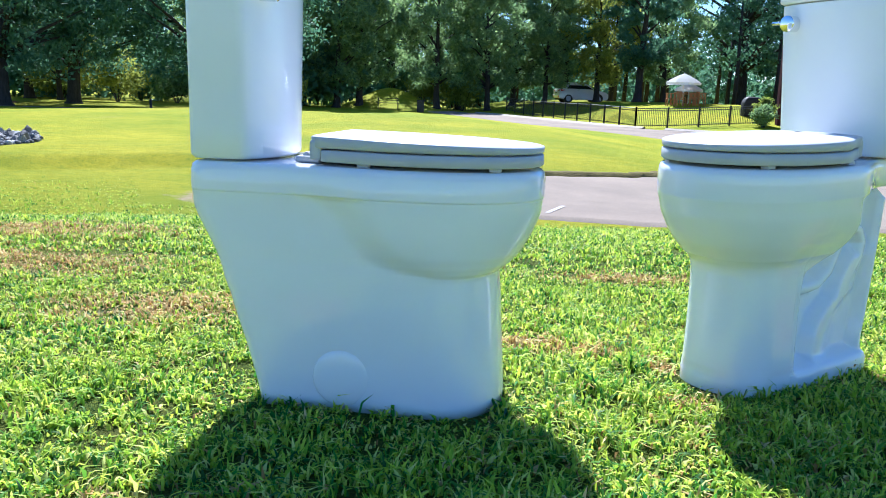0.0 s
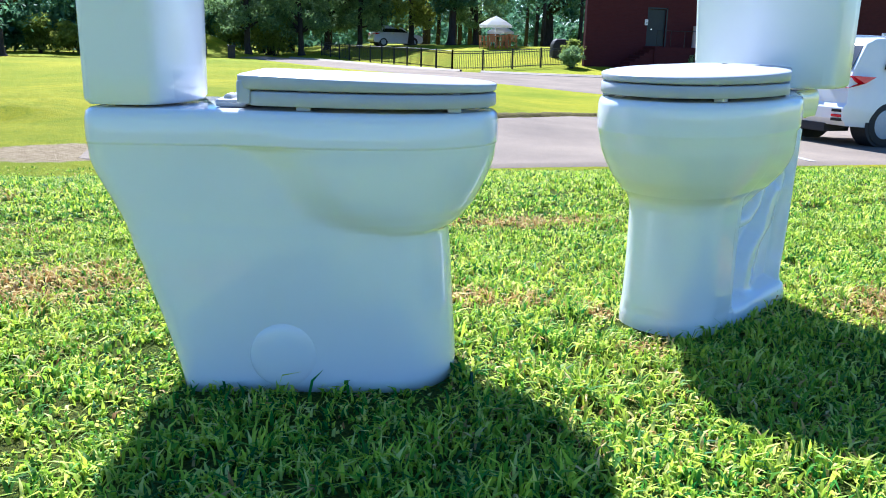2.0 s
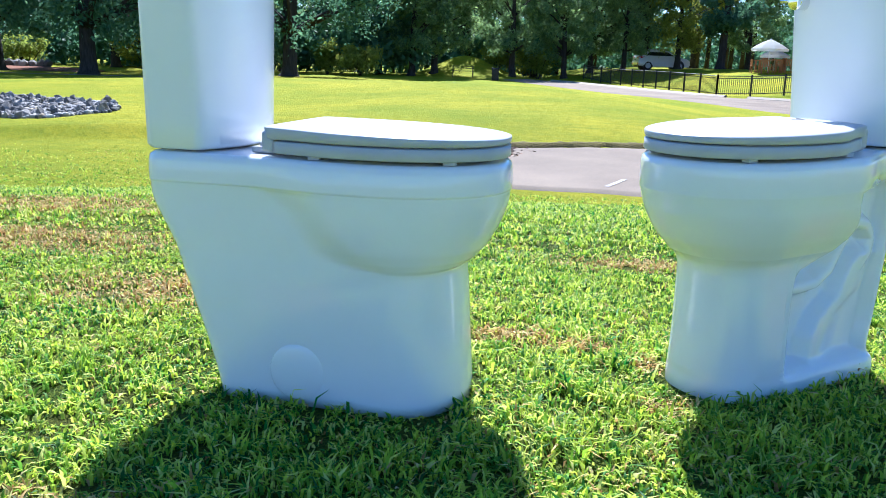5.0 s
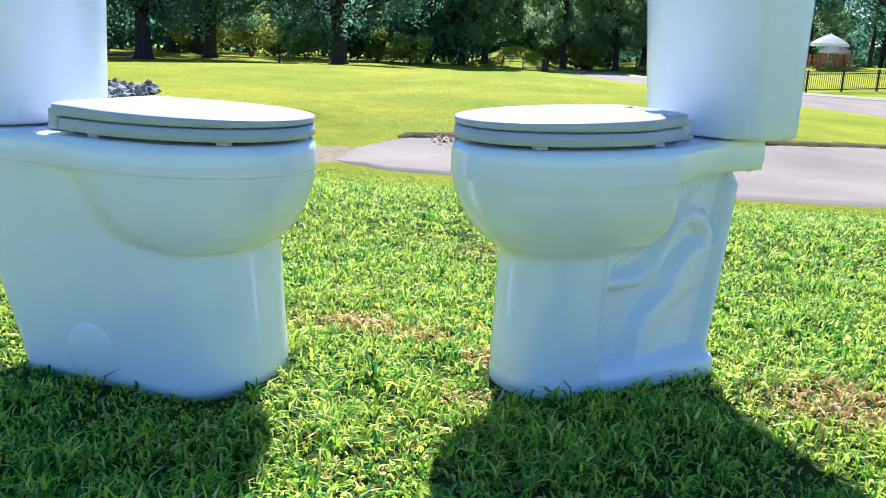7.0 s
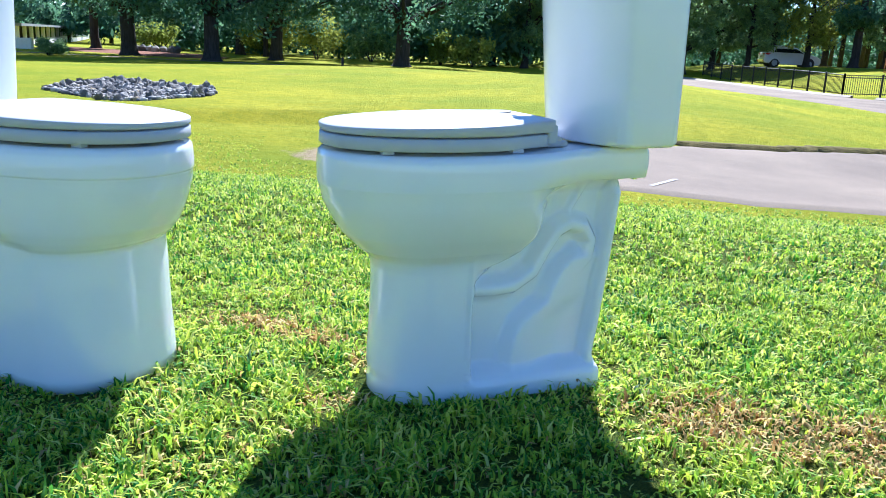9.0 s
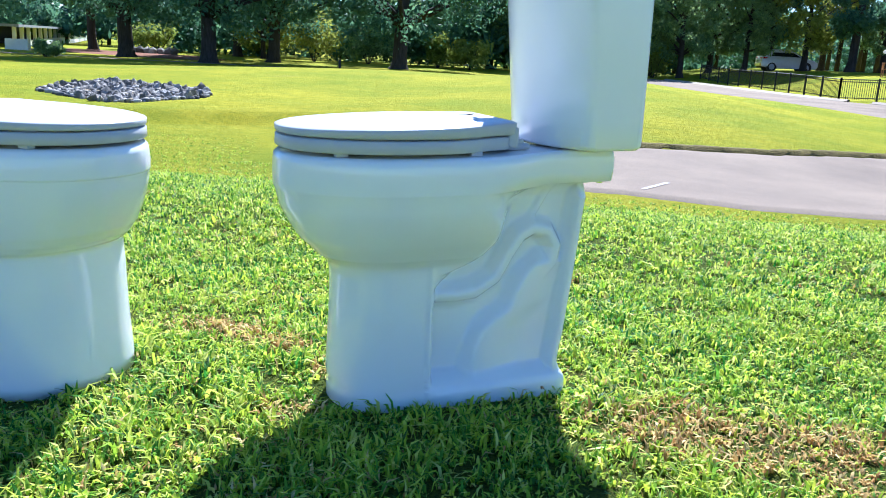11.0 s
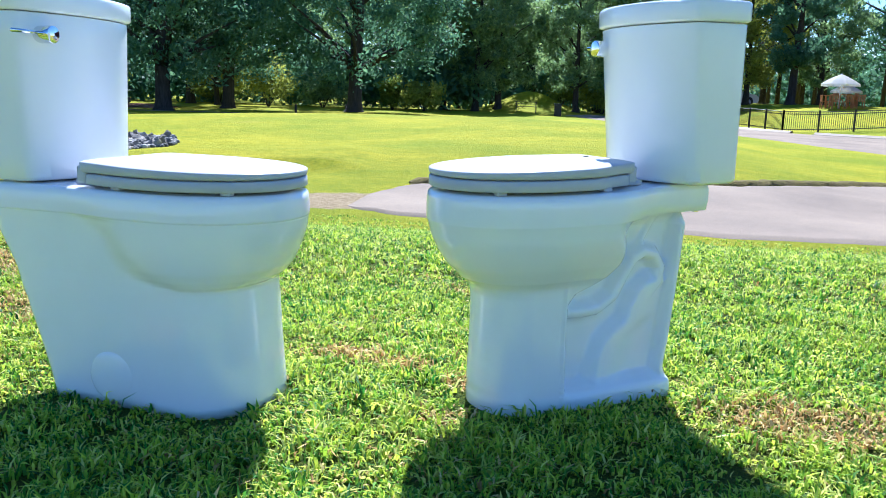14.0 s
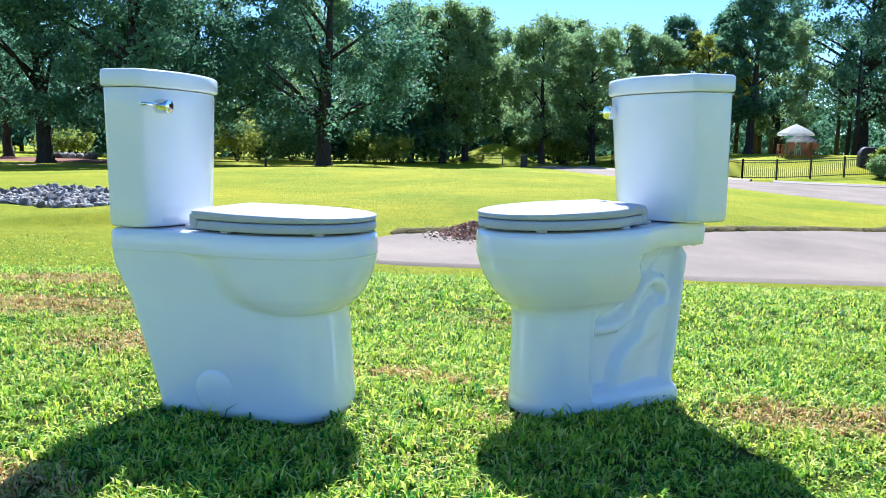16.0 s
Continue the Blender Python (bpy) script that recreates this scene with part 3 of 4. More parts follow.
def relief_ring(row):
    """One section of the exposed toilet, with its flanks cut back to the relief."""
    z, xr, xf, wf, wr, xc, x0, x1 = row
    out = []
    for x, y in outline(xr, xf, wf, wr, xc, x0, x1, corner=0.012, n=84):
        if x < 0.36 and z < 0.366 and abs(y) > 0.001:
            k = min(1.0, max(0.0, (x - x0) / (x1 - x0)))
            w = wr + (wf - wr) * k * k * (3 - 2 * k)
            h = flank(max(x, xr + 0.012), z, xr)
            blend = 1 - step(0.345, 0.366, z)
            y += math.copysign((0.5 * (w + h + math.hypot(w - h, 0.006)) - w) * blend, y)
        out.append((x, y, z))
    return out


def exposed_toilet(m):
    """The toilet whose waste passage shows in relief behind the pedestal."""
    root = thing("toilet", m, "white porcelain toilet with exposed curved trapway, standing on grass", "toilet", "toilets on the lawn")
    rows = [
        (-0.020, 0.086, 0.511, 0.096, 0.097, 0.43, 0.345, 0.362), (0.020, 0.086, 0.511, 0.096, 0.097, 0.43, 0.345, 0.362), (0.032, 0.092, 0.510, 0.095, 0.088, 0.43, 0.345, 0.362),
        (0.050, 0.098, 0.512, 0.095, 0.045, 0.42, 0.345, 0.362), (0.10, 0.090, 0.509, 0.093, 0.045, 0.42, 0.345, 0.362), (0.18, 0.080, 0.505, 0.093, 0.045, 0.42, 0.343, 0.364),
        (0.225, 0.074, 0.505, 0.094, 0.045, 0.42, 0.280, 0.345), (0.243, 0.072, 0.513, 0.098, 0.045, 0.42, 0.240, 0.300), (0.258, 0.070, 0.532, 0.112, 0.045, 0.41, 0.222, 0.280),
        (0.285, 0.067, 0.559, 0.130, 0.045, 0.40, 0.200, 0.262), (0.315, 0.064, 0.578, 0.146, 0.045, 0.39, 0.185, 0.265), (0.345, 0.060, 0.591, 0.1560, 0.045, 0.385, 0.165, 0.285)]
    full = rows_between(rows, 11) + [np.array(r) for r in (
        (0.364, 0.050, 0.596, 0.1595, 0.062, 0.385, 0.12, 0.30), (0.3685, 0.030, 0.598, 0.161, 0.076, 0.385, 0.10, 0.30), (0.3715, 0.014, 0.5985, 0.1615, 0.097, 0.385, 0.10, 0.30), (0.392, 0.012, 0.599, 0.162, 0.100, 0.385, 0.10, 0.30),
        (0.412, 0.012, 0.598, 0.161, 0.100, 0.385, 0.10, 0.30), (0.421, 0.014, 0.596, 0.159, 0.098, 0.385, 0.10, 0.30), (0.4245, 0.019, 0.591, 0.154, 0.093, 0.385, 0.10, 0.30), (0.4255, 0.026, 0.582, 0.147, 0.086, 0.385, 0.10, 0.30))]
    bm = loft(bmesh.new(), [relief_ring(r) for r in full])
    bowl = part("bowl", bm, porcelain, root, smooth=True)
    for side in (1, -1):  # bolts under the shelf
        bm = bmesh.new()
        cyl(bm, (0.03, side * 0.075, 0.366), (0.03, side * 0.075, 0.372), 0.006, n=12)
        part("tank_bolt", bm, chrome, bowl)
    seat_parts(root, 0.4255, 0.211, 0.594, 0.158, 0.112)
    tank_parts(root, 0.4255, -0.005, 0.111, 0.147, 0.152, 0.157, 0.024, 0.301, 0.042)
    return root


skirted_toilet(pose(-0.862, 0.018, 0.0, 0, 0, -8.8))
exposed_toilet(pose(0.4895, 0.286, 0.013, 0, 0, 213.8) @ pose(0, 0, 0, 0, 1.5, 0) @ Matrix.Diagonal((1, 1, 1.035, 1)))


# ---- trees and shrubs ----
def leaf_quads(rs, centres, radii, per, size, flat=0.75):
    """Small leaf sprays scattered round clump centres: (n, 3) corners and faces."""
    n = len(centres) * per
    c = np.repeat(centres, per, 0)
    r = np.repeat(radii, per)[:, None]
    d = rs.normal(size=(n, 3))
    d /= np.linalg.norm(d, axis=1)[:, None]
    p = c + d * r * np.abs(rs.normal(0.62, 0.30, (n, 1))) * np.array([1, 1, flat])
    u = rs.normal(size=(n, 3))
    u /= np.linalg.norm(u, axis=1)[:, None]
    w = np.cross(u, rs.normal(size=(n, 3)))
    w /= np.linalg.norm(w, axis=1)[:, None]
    s = size * rs.uniform(0.55, 1.35, (n, 1))
    quad = np.stack([p - u * s, p + w * s * 0.42, p + u * s, p - w * s * 0.42], 1)
    return quad.reshape(-1, 3), np.arange(n * 4).reshape(n, 4)


def tapered(bm, pts, radii, n=9):
    rings_ = []
    for i, p in enumerate(pts):
        d = (Vector(pts[min(i + 1, len(pts) - 1)]) - Vector(pts[max(i - 1, 0)])).normalized()
        u = d.cross(Vector((0.3, 1, 0.1))).normalized()
        v = d.cross(u)
        rings_.append([Vector(p) + (u * math.cos(a) + v * math.sin(a)) * radii[i] for a in (2 * math.pi * k / n for k in range(n))])
    loft(bm, rings_)


def make_tree(name, seed, height, spread, clear, trunk_r, leaves, label, category, clumps=60, per=150, size=0.20, m=None):
    """A tapered trunk with a flared foot, limbs, and a crown of leaf sprays in uneven clumps."""
    rs = np.random.RandomState(seed)
    root = thing(name, m or Matrix(), label, category, "trees round the lawn")
    bm = bmesh.new()
    lean = rs.normal(0, 0.02, 2)
    zs = np.array([-0.3, 0.0, 0.25, 0.8, clear, height * 0.5, height * 0.72, height * 0.9])
    rad = trunk_r * np.array([1.9, 1.7, 1.25, 1.05, 0.92, 0.62, 0.35, 0.1])
    axis = [(lean[0] * z + rs.normal(0, 0.04), lean[1] * z + rs.normal(0, 0.04), z) for z in zs]
    tapered(bm, axis, rad, 12)
    centres, radii = [], []
    for i in range(clumps):
        s = rs.uniform(0, 1) ** 0.85
        z = clear * 0.8 + (height - clear * 0.8) * s
        wide = spread * (np.sin(np.pi * min(1, (0.13 + 0.80 * s))) ** 0.7) * rs.uniform(0.25, 1.0) ** 0.55
        a = rs.uniform(0, 2 * math.pi)
        centres.append((math.cos(a) * wide, math.sin(a) * wide, z)), radii.append(rs.uniform(0.5, 1.35) * spread / 4.3)
    for c in centres[:: max(1, clumps // 22)]:
        z0 = max(clear * 0.85, c[2] - 0.55 * math.hypot(c[0], c[1]) - 0.4)
        k = min(1, z0 / height)
        a = Vector((lean[0] * z0, lean[1] * z0, z0))
        b = Vector(c)
        mid = (a + b) / 2 + Vector((0, 0, 0.25))
        r0 = trunk_r * (0.5 - 0.33 * k)
        tapered(bm, [a, mid, b], [r0, r0 * 0.55, 0.02], 6)
    part("trunk", bm, bark, root, smooth=True)
    co, fa = leaf_quads(rs, np.array(centres), np.array(radii), per, size)
    crown = new("crown", mesh_arrays("crown", co, fa, leaves))
    crown.parent = root
    return root


def place_copies(first, spots):
    for k, (x, y, s, rz) in enumerate(spots):
        m = pose(x, y, gz(x, y) - 0.05, 0, 0, rz) @ Matrix.Diagonal((s, s, s, 1))
        if k == 0:
            first.matrix_basis = m
        else:
            c = copy_thing(first, pose(x, y, gz(x, y) - 0.05, 0, 0, rz))
            c.scale = (s, s, s)


oak = make_tree("oak_tree", 3, 15.5, 7.0, 3.2, 0.46, leaf_dark, "broad dark green oak on the lawn", "tree", 125, 260, 0.17)
place_copies(oak, [(-14.0, 52.2, 0.95, 0), (-23.3, 44.4, 0.9, 70), (-29.8, 46.3, 0.95, 150), (-36.5, 39.0, 0.9, 200), (-22.2, 51.2, 0.8, 300), (31.0, 84, 1.25, 40), (38, 87, 1.25, 100), (47, 88, 1.25, 170)])
maple = make_tree("maple_tree", 7, 13.5, 4.0, 2.6, 0.28, leaf_mid, "tall green maple in the tree line", "tree", 125, 200, 0.17)
place_copies(maple, [(-7.5, 64, 0.9, 0), (-5.9, 65.5, 0.88, 60), (0.2, 66.5, 0.84, 120), (4.4, 68, 0.80, 200), (-10.6, 68, 0.95, 250), (7.0, 74, 0.84, 20), (9.6, 72, 0.74, 310), (-18, 66, 1.0, 33), (2.2, 76, 0.95, 80), (-3.8, 78, 0.9, 140), (21, 76, 0.86, 220)])
elm = make_tree("elm_tree", 11, 12.6, 2.6, 3.0, 0.27, leaf_dark, "slender dark green tree beyond the fence", "tree", 110, 200, 0.16)
place_copies(elm, [(16.9, 69.0, 1.1, 0), (12.0, 76, 0.95, 90), (-29, 60, 1.1, 180), (-38, 55, 1.1, 260), (17.0, 80, 1.0, 30)])
gold = make_tree("golden_tree", 15, 9.6, 3.6, 2.0, 0.22, leaf_gold, "tree with yellowing leaves", "tree", 75, 190, 0.15)
place_copies(gold, [(14.3, 73, 1.06, 0), (-26.0, 58, 0.8, 120)])


def shrub(x, y, w, h, leaves, seed, label, size=0.12, per=130, clumps=22, name="shrub"):
    rs = np.random.RandomState(seed)
    root = thing(name, pose(x, y, gz(x, y)), label, "shrub")
    c = rs.normal(0, 0.36, (clumps, 3)) * np.array([w / 2, w / 2, 0])
    c[:, 2] = h * (0.22 + 0.6 * rs.uniform(0, 1, clumps) * (1 - 0.4 * np.hypot(c[:, 0], c[:, 1]) / (w / 2 + 0.01)).clip(0.3, 1))
    co, fa = leaf_quads(rs, c, np.full(clumps, min(w, h) * 0.27), per, size)
    co[:, 2] = np.maximum(co[:, 2], 0.02)
    leafy = new("foliage", mesh_arrays("foliage", co, fa, leaves))
    leafy.parent = root
    bm = bmesh.new()
    for i in range(7):
        a = i * 0.9
        tapered(bm, [(0.06 * math.cos(a), 0.06 * math.sin(a), -0.05), (w * 0.16 * math.cos(a), w * 0.16 * math.sin(a), h * 0.35), (w * 0.27 * math.cos(a), w * 0.27 * math.sin(a), h * 0.62)], [0.035, 0.022, 0.008], 6)
    part("stems", bm, bark, root)
    return root


for x, y, w, h, k, mat, text in [(-10.6, 59, 3.4, 2.6, 1, leaf_gold, "yellow-green shrub under the trees"), (-13.2, 60, 2.4, 3.0, 2, leaf_bush, "bright green shrub under the trees"), (2.3, 68, 4.2, 3.2, 3, leaf_bush, "bright green shrub beside the mound"),
                                 (-1.0, 71, 3.0, 3.4, 4, leaf_bush, "bright green shrub beside the mound"), (-22.0, 58, 4.5, 4.2, 5, leaf_gold, "yellow-green shrub at the wood's edge"), (-27.5, 62, 5, 3.2, 6, leaf_bush, "green shrub at the wood's edge"),
                                 (-34, 57, 5, 2.6, 7, leaf_bush, "green shrub at the wood's edge"), (-18.5, 60, 4.0, 3.0, 8, leaf_mid, "green shrub at the wood's edge"), (20.4, 24.5, 5.0, 2.3, 9, leaf_bush, "yellow-green shrub beyond the car park")]:
    shrub(x, y, w, h, mat, 40 + k, text, 0.15)
shrub(18.22, 45.3, 1.15, 1.35, leaf_mid, 60, "clipped dense bush at the building's corner", 0.06, 320, 30)
shrub(18.5, 46.1, 1.05, 1.85, leaf_bush, 61, "taller clipped bush at the building's corner", 0.06, 320, 30)
shrub(25.75, 45.3, 0.9, 1.3, leaf_mid, 62, "clipped dark bush by the brick wall", 0.07, 260, 24)
cover = thing("grill_cover", pose(19.2, 49.8, gz(19.2, 49.8)) @ Matrix.Diagonal((0.66, 0.8, 0.95, 1)), "black fitted cover over a barbecue grill", "grill cover")
bm = bmesh.new()
loft(bm, [[(sx * w, sy * d, z) for sx, sy in ((-1, -1), (1, -1), (1, 1), (-1, 1))] for z, w, d in ((-0.03, 0.88, 0.40), (0.85, 0.86, 0.38), (1.12, 0.66, 0.34), (1.22, 0.38, 0.24))])
soft_edges(part("drape", bm, rubber, cover), 0.08, 3, 15)
bm = bmesh.new()
box(bm, -0.89, 0.89, -0.41, 0.41, 0.02, 0.07, bevel=0.01)
part("hem", bm, black_metal, cover)
shrub(-29.5, 38.5, 1.7, 1.05, leaf_mid, 63, "dark green bush beside the white building", 0.09, 240, 24)
rs = np.random.RandomState(21)
wood_c = np.stack([rs.uniform(-75, 14, 620), rs.uniform(78, 96, 620), rs.uniform(0.2, 1, 620)], -1)
wood_c[:, 2] *= np.interp(wood_c[:, 0], [-30, -18, -8, 14], [11.5, 9.5, 7.5, 6.5])
low_c = np.stack([rs.uniform(-75, 4, 260), rs.uniform(72, 80, 260), rs.uniform(0.3, 3.0, 260)], -1)
left_c = np.stack([rs.uniform(-135, -68, 330), rs.uniform(104, 128, 330), rs.uniform(0.3, 13.0, 330)], -1)
right_c = np.stack([rs.uniform(2, 85, 900), rs.uniform(98, 125, 900), rs.uniform(0.4, 9.0, 900) * rs.uniform(0.35, 1, 900)], -1)
mid_c = np.stack([rs.uniform(-40, -7, 240), rs.uniform(62, 70, 240), rs.uniform(0.2, 3.4, 240)], -1)
back_c = np.stack([rs.uniform(-130, 110, 560), rs.uniform(128, 140, 560), rs.uniform(0.2, 4.5, 560)], -1)
cc = np.concatenate([back_c, wood_c, low_c, left_c, right_c, mid_c])
co, fa = leaf_quads(rs, cc, rs.uniform(1.0, 1.9, len(cc)), 70, 0.36)
tagged(new("far_woods", mesh_arrays("far_woods", co, fa, leaf_dark)), "dense dark green wood closing the view", "woods", kind="stuff")
bm = bmesh.new()
for k in range(46):
    x, y = rs.uniform(-60, 40), rs.uniform(78, 94)
    tapered(bm, [(x, y, -0.6), (x + 0.1, y, 4), (x, y, 10)], [0.24, 0.18, 0.08], 7)
tagged(part("far_trunks", bm, bark, None, smooth=True), "dark trunks standing in the far wood", "trunks", kind="stuff")


# ---- rocks, mulch, boulders ----
def rock_mesh(seed, material):
    rs = np.random.RandomState(seed)
    bm = bmesh.new()
    bmesh.ops.create_icosphere(bm, subdivisions=1, radius=1.0)
    for v in bm.verts:
        v.co *= 1 + rs.uniform(-0.28, 0.22)
        v.co.z *= 0.72
    me = bpy.data.meshes.new("rock")
    bm.to_mesh(me)
    bm.free()
    me.materials.append(material.m)
    return me


rock_meshes = [rock_mesh(k, rock_mat) for k in range(7)]
pile = thing("rock_bed", Matrix(), "bed of loose grey rocks in the lawn", "rocks", kind="structure")
rs = np.random.RandomState(4)
count = 0
while count < 280:
    u, v = rs.uniform(0, 1), rs.uniform(0, 1)
    if abs(2 * v - 1) > 1 - abs(2 * u - 1) ** 9 + 0.08 * math.sin(23 * u):
        continue
    x = (-12.2 * (1 - u) - 8.2 * u) * v + (-11.5 * (1 - u) - 7.2 * u) * (1 - v)
    y = (17.4 * (1 - u) + 15.9 * u) * v + (14.1 * (1 - u) + 11.6 * u) * (1 - v) + 0.2 * math.sin(9 * u)
    r = rs.uniform(0.06, 0.13)
    ob = new("rock", rock_meshes[count % 7])
    ob.parent = pile
    ob.matrix_basis = pose(x, y, gz(x, y) + r * 0.30, *rs.uniform(0, 360, 3)) @ Matrix.Diagonal((r * rs.uniform(0.8, 1.5), r, r * rs.uniform(0.7, 1.0), 1))
    count += 1
base_co = np.array([v.co[:] for v in rock_meshes[0].vertices])
base_fa = np.array([p.vertices[:] for p in rock_meshes[0].polygons])
n = 1900
u, v = rs.uniform(0, 1, n), rs.uniform(0, 1, n)
ok = np.abs(2 * v - 1) < 1 - np.abs(2 * u - 1) ** 9 + 0.08 * np.sin(23 * u)
u, v = u[ok], v[ok]
n = len(u)
rx = (-12.3 * (1 - u) - 8.1 * u) * v + (-11.6 * (1 - u) - 7.1 * u) * (1 - v)
ry = (17.5 * (1 - u) + 16.0 * u) * v + (14.0 * (1 - u) + 11.5 * u) * (1 - v)
size = rs.uniform(0.03, 0.085, n)
turn = rs.uniform(0, 6.3, n)
c, q = np.cos(turn)[:, None], np.sin(turn)[:, None]
bx, by, bz = base_co.T
co = np.stack([(c * bx - q * by) * size[:, None] * rs.uniform(0.8, 1.5, (n, 1)) + rx[:, None], (q * bx + c * by) * size[:, None] + ry[:, None], bz * size[:, None] + ground_z(rx, ry)[:, None] + size[:, None] * 0.3], -1)
rubble_mat = Mat("rubble", 0.85, 0, 0.25)
rubble_mat.color(rubble_mat.ramp(rubble_mat.island(), (0, (0.03, 0.03, 0.03)), (0.5, (0.15, 0.145, 0.14)), (0.8, (0.46, 0.44, 0.40)), (1, (0.3, 0.23, 0.13))))
rubble = new("rubble", mesh_arrays("rubble", co.reshape(-1, 3), (base_fa[None] + (np.arange(n) * len(base_co))[:, None, None]).reshape(-1, 3), rubble_mat))
rubble.parent = pile
tagged(rubble, kind="stuff")
for k in range(7):
    x, y = -34.2 + 0.55 * k, 54.0 + 0.1 * (k % 3)
    ob = new("boulder", rock_meshes[k])
    ob.matrix_basis = pose(x, y, gz(x, y) + 0.22, 0, 0, 40 * k) @ Matrix.Diagonal((0.42, 0.34, 0.42, 1))
    tagged(ob, "rounded grey boulder edging the planting bed", "boulder", "boulders by the bed")

rs = np.random.RandomState(9)
n = 2600
px, py = rs.normal(-0.75, 0.26, n), rs.normal(9.5, 0.26, n)
hh = 0.17 * np.exp(-((px + 0.75) / 0.34) ** 2 - ((py - 9.5) / 0.36) ** 2)
p = np.stack([px, py, ground_z(px, py) + 0.03 + hh * rs.uniform(0.75, 1.0, n)], -1)
u = rs.normal(size=(n, 3)) * np.array([1, 1, 0.5])
u /= np.linalg.norm(u, axis=1)[:, None]
w = np.cross(u, rs.normal(size=(n, 3)))
w /= np.linalg.norm(w, axis=1)[:, None]
s = rs.uniform(0.02, 0.05, (n, 1))
chips = np.stack([p - u * s, p + w * s * 0.35, p + u * s, p - w * s * 0.35], 1).reshape(-1, 3)
mulch = thing("mulch_pile", Matrix(), "low pile of brown bark mulch on the drive", "mulch")
heap_u, heap_v = np.meshgrid(np.linspace(-0.9, 0.9, 25), np.linspace(-0.9, 0.9, 25), indexing="ij")
hx, hy = -0.75 + heap_u, 9.5 + heap_v
heap = new("heap", smooth_mesh(mesh_arrays("heap", np.stack([hx, hy, ground_z(hx, hy) - 0.01 + 0.18 * np.exp(-((heap_u) / 0.34) ** 2 - (heap_v / 0.36) ** 2)], -1).reshape(-1, 3), grid_faces(25, 25), mulch_mat)))
heap.parent = mulch
ch = new("bark_litter", mesh_arrays("bark_litter", chips, np.arange(n * 4).reshape(n, 4), mulch_mat))
ch.parent = mulch
tagged(ch, kind="stuff")


# ---- fence ----
def fence_run(a, b, posts, pickets, height, label):
    """A black metal fence: posts, two rails and thin pickets between them."""
    a, b = Vector(a), Vector(b)
    root = thing("metal_fence", Matrix(), label, "fence", "fence runs")
    at = lambda s: (a.x + (b.x - a.x) * s, a.y + (b.y - a.y) * s)  # noqa: E731
    for i in range(posts + 1):
        x, y = at(i / posts)
        z = gz(x, y)
        bm = bmesh.new()
        box(bm, x - 0.045, x + 0.045, y - 0.045, y + 0.045, z - 0.1, z + height + 0.08, bevel=0.006)
        part("post", bm, black_metal, root)
    d = (b - a).normalized()
    for i in range(posts):
        (x0, y0), (x1, y1) = at(i / posts), at((i + 1) / posts)
        z0, z1 = gz(x0, y0), gz(x1, y1)
        for dz in (0.14, height - 0.12, height):
            bm = bmesh.new()
            cyl(bm, (x0, y0, z0 + dz), (x1, y1, z1 + dz), 0.022, n=6)
            part("rail", bm, black_metal, root)
        for k in range(1, pickets):
            q = k / pickets
            ob = new("picket", picket_mesh)
            ob.parent = root
            ob.matrix_basis = Matrix.Translation((x0 + (x1 - x0) * q, y0 + (y1 - y0) * q, z0 + (z1 - z0) * q)) @ Matrix.Diagonal((1, 1, height, 1))


bm = box(bmesh.new(), -0.010, 0.010, -0.010, 0.010, 0.06, 1.0)
picket_mesh = bpy.data.meshes.new("picket")
bm.to_mesh(picket_mesh)
bm.free()
picket_mesh.materials.append(black_metal.m)
fence_run((10.9, 44.6, 0), (18.4, 46.3, 0), 4, 17, 1.05, "low black metal picket fence across the lawn")
fence_run((10.9, 44.6, 0), (5.8, 66, 0), 11, 16, 1.05, "low black metal picket fence beside the lane")
post = thing("marker_post", pose(-15.6, 45.2, gz(-15.6, 45.2)), "short dark marker post in the lawn", "post")
bm = bmesh.new()
box(bm, -0.06, 0.06, -0.06, 0.06, -0.1, 0.52, bevel=0.01)
part("shaft", bm, black_metal, post)
bm = bmesh.new()
cyl(bm, (0, 0, 0.52), (0, 0, 0.58), 0.075, 0.03, 10)
part("cap", bm, black_metal, post)
bin_ = thing("litter_bin", pose(-0.98, 57.5, gz(-0.98, 57.5)), "dark grey litter bin beside the lane", "bin")
bm = bmesh.new()
box(bm, -0.24, 0.24, -0.24, 0.24, 0, 0.75, bevel=0.03)
part("body", bm, black_metal, bin_)
bm = bmesh.new()
box(bm, -0.27, 0.27, -0.27, 0.27, 0.75, 0.85, bevel=0.03)
part("lid", bm, black_metal, bin_)


def bench(x, y, rz):
    root = thing("park_bench", pose(x, y, gz(x, y), 0, 0, rz), "dark bench in the shade of the mound", "bench")
    for z, dy in ((0.45, -0.15), (0.45, 0.0), (0.45, 0.15), (0.65, 0.24), (0.8, 0.27)):
        bm = bmesh.new()
        box(bm, -0.85, 0.85, dy - 0.06, dy + 0.06, z, z + 0.035, bevel=0.006)
        part("slat", bm, black_metal, root)
    for sx in (-0.75, 0.75):
        for dy, top in ((-0.17, 0.45), (0.22, 0.85)):
            bm = bmesh.new()
            box(bm, sx - 0.03, sx + 0.03, dy - 0.03, dy + 0.03, -0.05, top, bevel=0.005)
            part("leg", bm, black_metal, root)


bench(-3.5, 63.2, 5)


